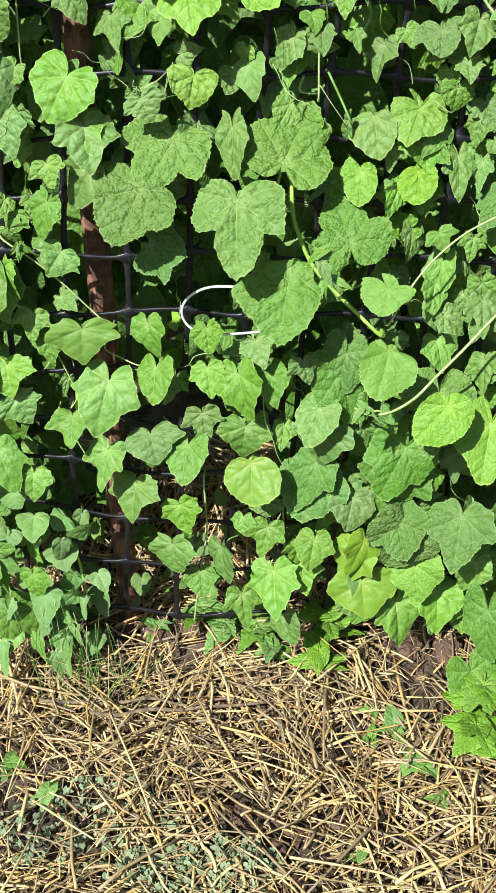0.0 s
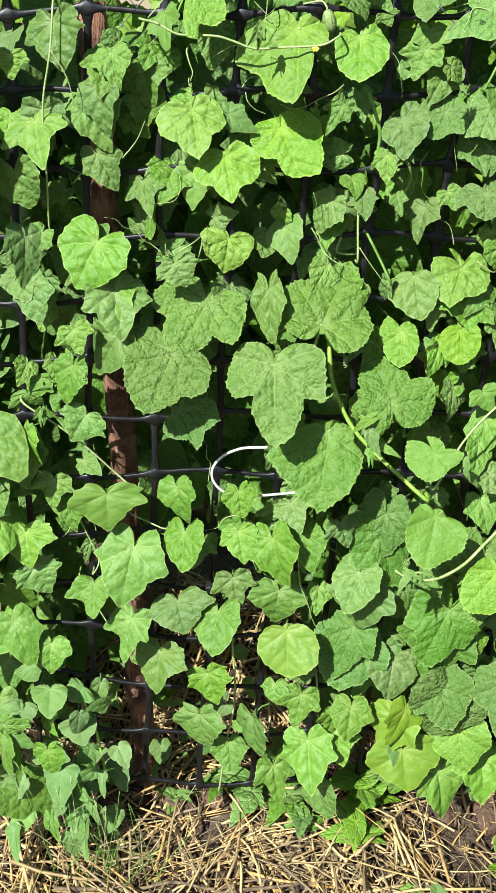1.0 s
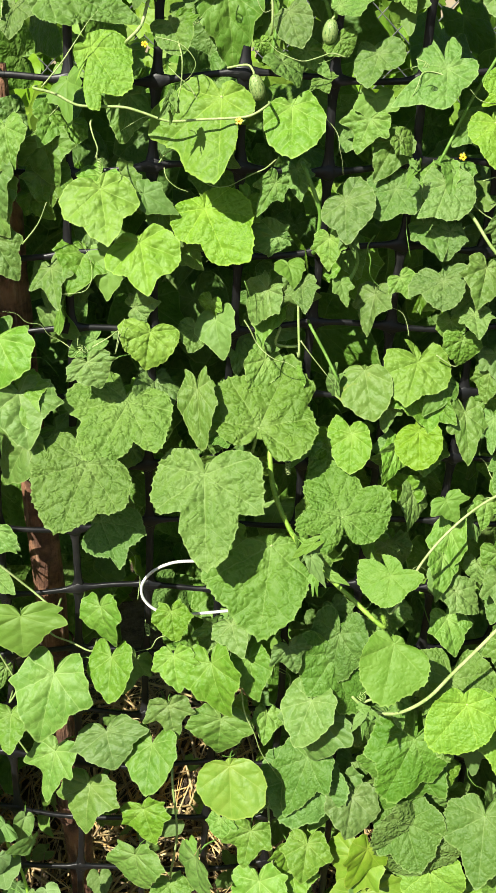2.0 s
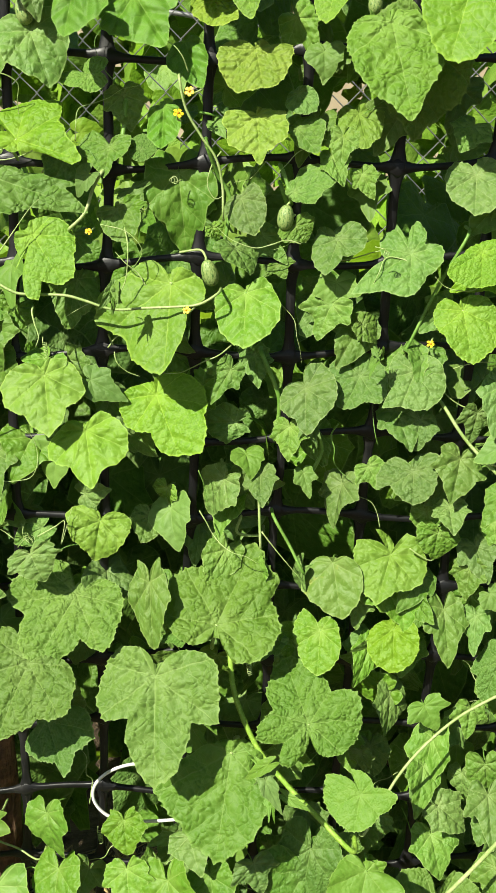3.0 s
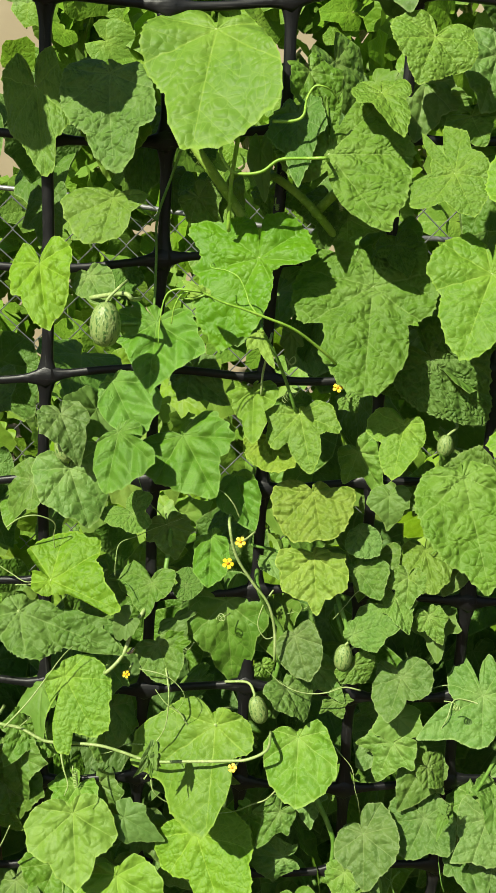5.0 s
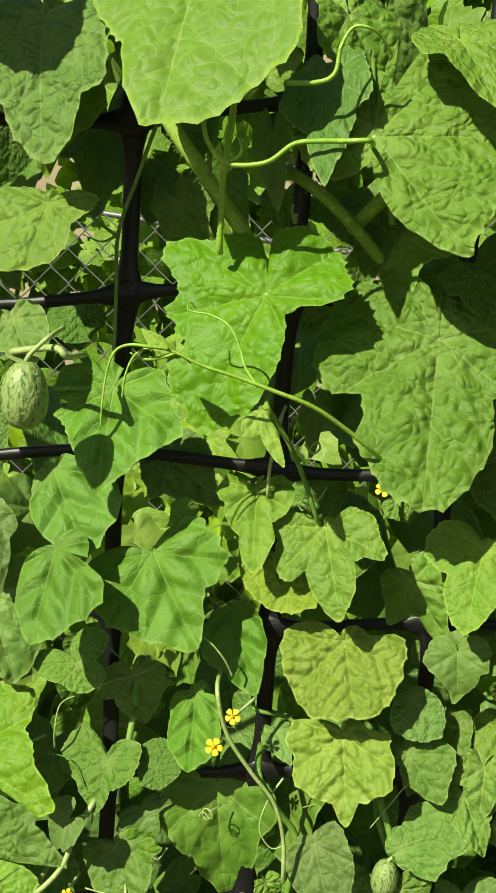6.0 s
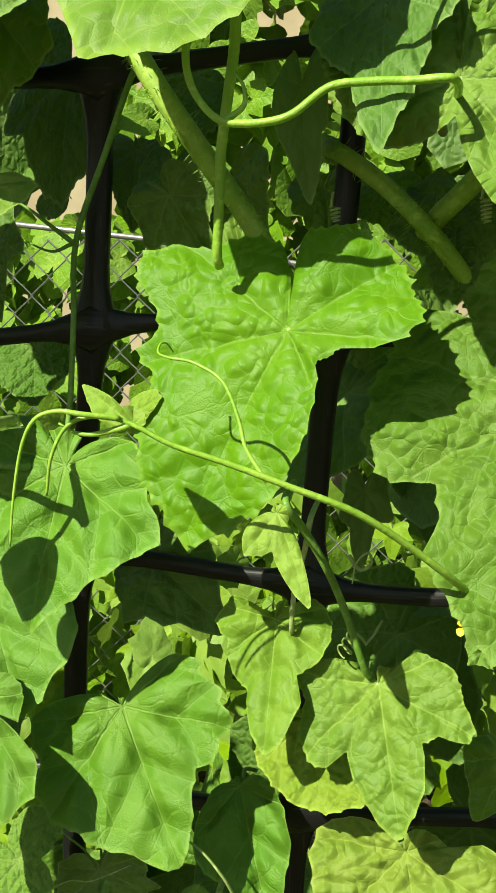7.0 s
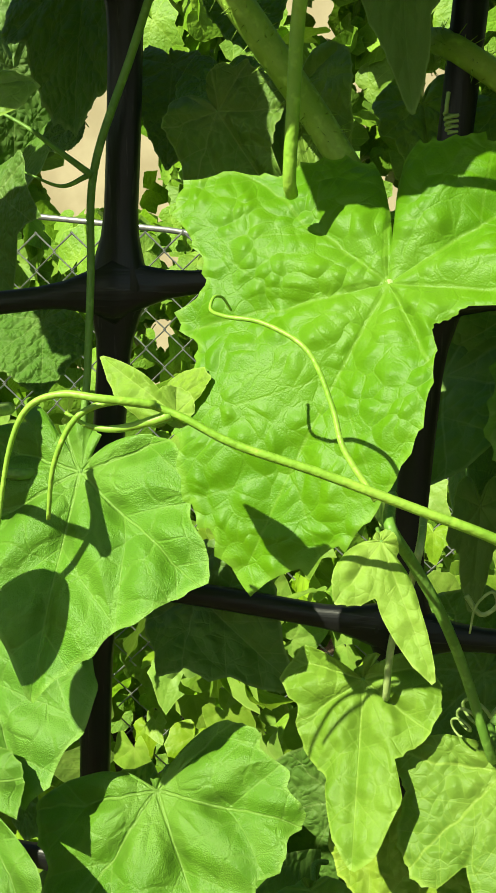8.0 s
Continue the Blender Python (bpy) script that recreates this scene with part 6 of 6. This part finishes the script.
def hedge():
    while True:
        x, y = rng.uniform(-3.5, 3.5), rng.uniform(3.3, 4.2)
        z = rng.uniform(0.02, 2.7 + 0.5 * noise.noise((x * 1.3, 0.0, 4.0)))
        if -1.30 < x < -0.78 and z > 1.64 + 0.1 * noise.noise((x * 6.0, 0.0, 7.0)):
            continue
        if noise.noise((x * 4.0, y * 1.5, z * 4.0)) > (-0.30 if z < 1.6 else -0.55):
            return x, y, z


foliage("hedge", "tall green hedge with a low gap beyond the chain-link fence", hedge, 12500, 0.05, 0.14, "broad", coarse, 1.9)

# A plastered wall closes the garden off behind the hedge.
bm = bmesh.new()
bmesh.ops.create_cube(bm, size=1.0)
for q in bm.verts:
    q.co = Vector((q.co.x * 30.0, 6.2 + q.co.y * 0.3, 1.9 + q.co.z * 3.9))
me = bpy.data.meshes.new("wall_back")
bm.to_mesh(me)
bm.free()
me.materials.append(PLASTER)
tagged(new("wall_back", me), "tan plastered wall far behind the hedge", "wall", kind="structure")

link = thing("chain_link_fence", "grey galvanised chain-link fence at the back of the bed", "fence")
pitch, rise = 0.036, 0.036
for n_wire in range(79):
    x0 = -1.43 + n_wire * pitch
    line = [(x0 + (pitch * 1.02 if (k + n_wire) % 2 else -0.02 * pitch), 2.62 + (0.003 if (k + n_wire) % 2 else -0.003), 0.05 + k * rise) for k in range(41)]
    v, f = tube(line, 0.0021, 5)
    part("wire", mesh_of("wire", v, f, GALV, smooth=False), link)
v, f = tube([(-1.44, 2.655, 1.60), (-0.46, 2.655, 1.495), (0.03, 2.655, 1.418), (1.42, 2.655, 1.33)], 0.006, 8)
part("rail", mesh_of("rail", v, f, GALV), link)
for x0 in (-1.44, 1.42):
    v, f = tube([(x0, 2.64, -0.05), (x0, 2.64, 0.8), (x0, 2.64, 1.56)], 0.024, 14)
    part("post", mesh_of("post", v, f, GALV), link)

# ---- small plants on the ground ----
def seedling(name, label, x, y, size, seed, kind="young", leaves=6, high=0.03):
    rng = random.Random(seed)
    z0 = ground_z(x, y) - 0.004
    high += 0.022
    base = thing(name, label, "seedling" if name == "seedling" else "weed", group="weeds in the straw")
    base.location = (x, y, z0)
    v, f = tube(smooth_line([(0, 0, 0), (0.002, -0.002, 0.5 * high), (0, 0, high)], 4), 0.0011, 6)
    part("stem", mesh_of("stem", v, f, STALK["green"]), base)
    for k in range(leaves):
        a = 360 * k / leaves + rng.uniform(-25, 25)
        s = size * rng.uniform(0.7, 1.1)
        ob = part("leaf", BLADES[kind][{"young": 2, "plain": 3}.get(kind, k % 2)], base)
        ob.matrix_local = pose(0, 0, high * rng.uniform(0.55, 1.05), 0, 0, a) @ pose(0, 0.004, 0, rng.uniform(-14, 30), 0, 0) @ Matrix.Diagonal((s * rng.uniform(0.75, 0.95), s, s, 1))


seedling("broadleaf_seedling", "broad-leaved green seedling in the straw", 0.118, 1.12, 0.050, 1, "broad", 12, 0.06)
seedling("broadleaf_seedling", "broad-leaved green seedling in the straw", 0.105, 1.075, 0.046, 12, "broad", 8, 0.04)
seedling("seedling", "small green seedling among soil clods", 0.014, 1.125, 0.042, 2, "plain", 9, 0.035)
seedling("seedling", "small green seedling among soil clods", -0.247, 1.15, 0.034, 3, "young", 6, 0.03)
seedling("seedling", "small green seedling among soil clods", -0.139, 1.135, 0.024, 4, "young", 5, 0.02)
seedling("seedling", "small round-leaved seedling in the straw", 0.204, 0.975, 0.032, 5, "young", 4, 0.02)
seedling("seedling", "small round-leaved seedling in the straw", 0.228, 0.918, 0.036, 6, "young", 3, 0.015)
seedling("seedling", "small green seedling in front of the netting", -0.075, 1.14, 0.055, 7, "plain", 4, 0.035)
seedling("seedling", "small green seedling in the straw", 0.252, 0.855, 0.018, 8, "young", 4, 0.012)
seedling("seedling", "small green seedling in the straw", 0.144, 0.774, 0.018, 9, "young", 4, 0.012)
seedling("seedling", "small green seedling in the straw", -0.246, 0.858, 0.026, 10, "young", 4, 0.015)
seedling("seedling", "small green seedling in the straw", -0.307, 0.898, 0.022, 11, "young", 4, 0.015)
seedling("seedling", "small green seedling in the straw", 0.172, 0.962, 0.020, 13, "plain", 4, 0.015)
seedling("seedling", "small green seedling in the straw", -0.035, 1.13, 0.042, 14, "plain", 5, 0.03)
seedling("seedling", "small green seedling in the straw", 0.037, 1.10, 0.034, 15, "young", 6, 0.02)
seedling("broadleaf_seedling", "broad-leaved green seedling at the straw's edge", 0.305, 0.935, 0.060, 16, "broad", 9, 0.06)
seedling("broadleaf_seedling", "broad-leaved green seedling at the straw's edge", 0.325, 1.00, 0.060, 17, "broad", 9, 0.07)
seedling("seedling", "small round-leaved seedling in the straw", 0.176, 1.01, 0.022, 18, "young", 4, 0.012)

rng = random.Random(33)


def creeping(x0, y0, rx, ry):
    def spread():
        a, r = rng.uniform(0, 6.283), math.sqrt(rng.random())
        x, y = x0 + rx * r * math.cos(a), y0 + ry * r * math.sin(a)
        return x, y, ground_z(x, y) + rng.uniform(0.012, 0.03)
    return spread


foliage("creeping_weed", "fine grey-green creeping weed in the straw", creeping(-0.05, 0.755, 0.10, 0.035), 420, 0.004, 0.010, "creeping")
foliage("creeping_weed", "fine grey-green creeping weed in the straw", creeping(-0.19, 0.81, 0.12, 0.07), 260, 0.004, 0.010, "creeping")

# Thin grass stalks at the foot of the stake.
grass = thing("grass_tuft", "dry and green grass stalks beside the stake", "grass")
for k in range(38):
    x, y = -0.235 + rng.gauss(0, 0.035), 1.05 + rng.gauss(0, 0.02)
    z = ground_z(x, y)
    lean = rng.gauss(0, 0.02)
    v, f = tube(smooth_line([(x, y, z), (x + lean, y - 0.008, z + 0.06), (x + 2.4 * lean, y - 0.02, z + rng.uniform(0.08, 0.19))], 4), 0.0008, 5, 0.4)
    part("blade", mesh_of("blade", v, f, STALK["green" if k % 3 else "dry"]), grass)


# ---- clods, twigs and straw ----
def lump(name, label, x, y, size, seed, material, category):
    bm = bmesh.new()
    bmesh.ops.create_icosphere(bm, subdivisions=3, radius=1.0)
    for q in bm.verts:
        n = 1 + 0.28 * noise.noise(q.co * 1.4 + Vector((seed, 0, 0))) + 0.12 * noise.noise(q.co * 4 + Vector((0, seed, 0)))
        q.co = Vector((q.co.x * size[0] * n, q.co.y * size[1] * n, q.co.z * size[2] * n))
    me = bpy.data.meshes.new(name)
    bm.to_mesh(me)
    bm.free()
    me.materials.append(material)
    me.polygons.foreach_set("use_smooth", [True] * len(me.polygons))
    ob = new(name, me)
    ob.matrix_world = pose(x, y, ground_z(x, y) + 0.45 * size[2], 0, 0, 37 * seed)
    tagged(ob, label, category)


lump("clay_lump", "orange-brown fired clay fragment on the soil", 0.318, 1.165, (0.018, 0.014, 0.014), 1, CLAY, "clay")
lump("soil_clod", "reddish-brown soil clod beside the leaves", 0.300, 1.125, (0.028, 0.022, 0.022), 2, CLOD, "clod")
lump("soil_clod", "dark soil clod between the straw", 0.167, 0.845, (0.022, 0.016, 0.014), 3, CLOD, "clod")
rng = random.Random(8)
for k in range(34):
    x, y = rng.uniform(-0.30, 0.34), rng.gauss(1.165, 0.03)
    s = rng.uniform(0.007, 0.022)
    lump("soil_clod", "dark crumbly soil clod at the foot of the netting", x, y, (s * 1.3, s, s * 0.8), 10 + k, CLOD, "clod")
for k in range(14):
    x, y = rng.gauss(0.03, 0.035), rng.gauss(0.81, 0.04)
    s = rng.uniform(0.006, 0.014)
    lump("soil_clod", "dark crumbly soil clod between the straw", x, y, (s * 1.3, s, s * 0.8), 60 + k, CLOD, "clod")


def twig(x0, y0, x1, y1, r, seed):
    rng = random.Random(seed)
    pts = []
    for k in range(7):
        s = k / 6
        x, y = x0 + (x1 - x0) * s, y0 + (y1 - y0) * s + rng.uniform(-0.004, 0.004)
        pts.append((x, y, ground_z(x, y) + 0.030 + rng.uniform(-0.002, 0.003)))
    v, f = tube(smooth_line(pts, 5), r, 8, 0.5, 0.08, rng)
    tagged(new("dead_twig", mesh_of("dead_twig", v, f, BARK)), "thin dead brown stem lying on the straw", "twig")


twig(-0.29, 1.012, 0.02, 1.015, 0.0030, 1)
twig(-0.22, 0.985, 0.03, 1.012, 0.0036, 2)

rng = random.Random(55)


def bare(x, y):
    """Patches where the soil shows between the straw."""
    return noise.noise((x * 5.5 + 3.0, y * 5.5, 9.0)) > 0.36 or ((x - 0.03) / 0.07) ** 2 + ((y - 0.81) / 0.06) ** 2 < 1


def straw_piece(wide=0.52, near=0.60):
    while True:
        x, y = rng.uniform(-wide, wide), rng.uniform(near, 1.50)
        if wide > 0.55 and abs(x) < 0.5 and y > 0.62:
            continue
        thin = 0.5 if 1.12 < y < 1.18 else 1.0
        if rng.random() < thin and (not bare(x, y) or y > 1.2 or rng.random() < 0.3):
            break
    length = min(0.16, 0.012 + rng.expovariate(1 / 0.040))
    turn = 4.0 * noise.noise((x * 4.5, y * 4.5, 1.0)) + rng.gauss(0, 1.0)
    dx, dy = math.cos(turn) * length / 2, math.sin(turn) * length / 2
    lift = rng.uniform(0.002, 0.028)
    tip = rng.gauss(0, 0.15) * length
    za, zb = ground_z(x - dx, y - dy) + lift, ground_z(x + dx, y + dy) + lift
    za, zb = max(za, za - tip), max(zb, zb + tip)
    bow = rng.gauss(0, 0.045) * length
    sx, sy = -math.sin(turn) * bow, math.cos(turn) * bow
    mid_a = (x - 0.4 * dx + sx, y - 0.4 * dy + sy, 0.7 * za + 0.3 * zb + rng.uniform(0, 0.05) * length)
    mid_b = (x + 0.35 * dx + 0.8 * sx, y + 0.35 * dy + 0.8 * sy, 0.35 * za + 0.65 * zb + rng.uniform(0, 0.05) * length)
    r = 0.0005 + 0.0021 * rng.random() ** 2.2
    return tube([(x - dx, y - dy, za), mid_a, mid_b, (x + dx, y + dy, zb)], r, 5, rng.uniform(0.5, 1.0))


mulch = thing("straw_mulch", "loose golden straw mulch spread over the soil", "straw", kind="stuff")
for k in range(300):
    v, f = straw_piece()
    part("straw", mesh_of("straw", v, f, STRAW), mulch)
v, f = join([straw_piece() for k in range(10500)] + [straw_piece(rng.uniform(0.6, 1.1), rng.uniform(0.1, 0.6)) for k in range(3600)])
tagged(part("loose_straw", mesh_of("loose_straw", v, f, STRAW), mulch), "tangled straw", kind="stuff")
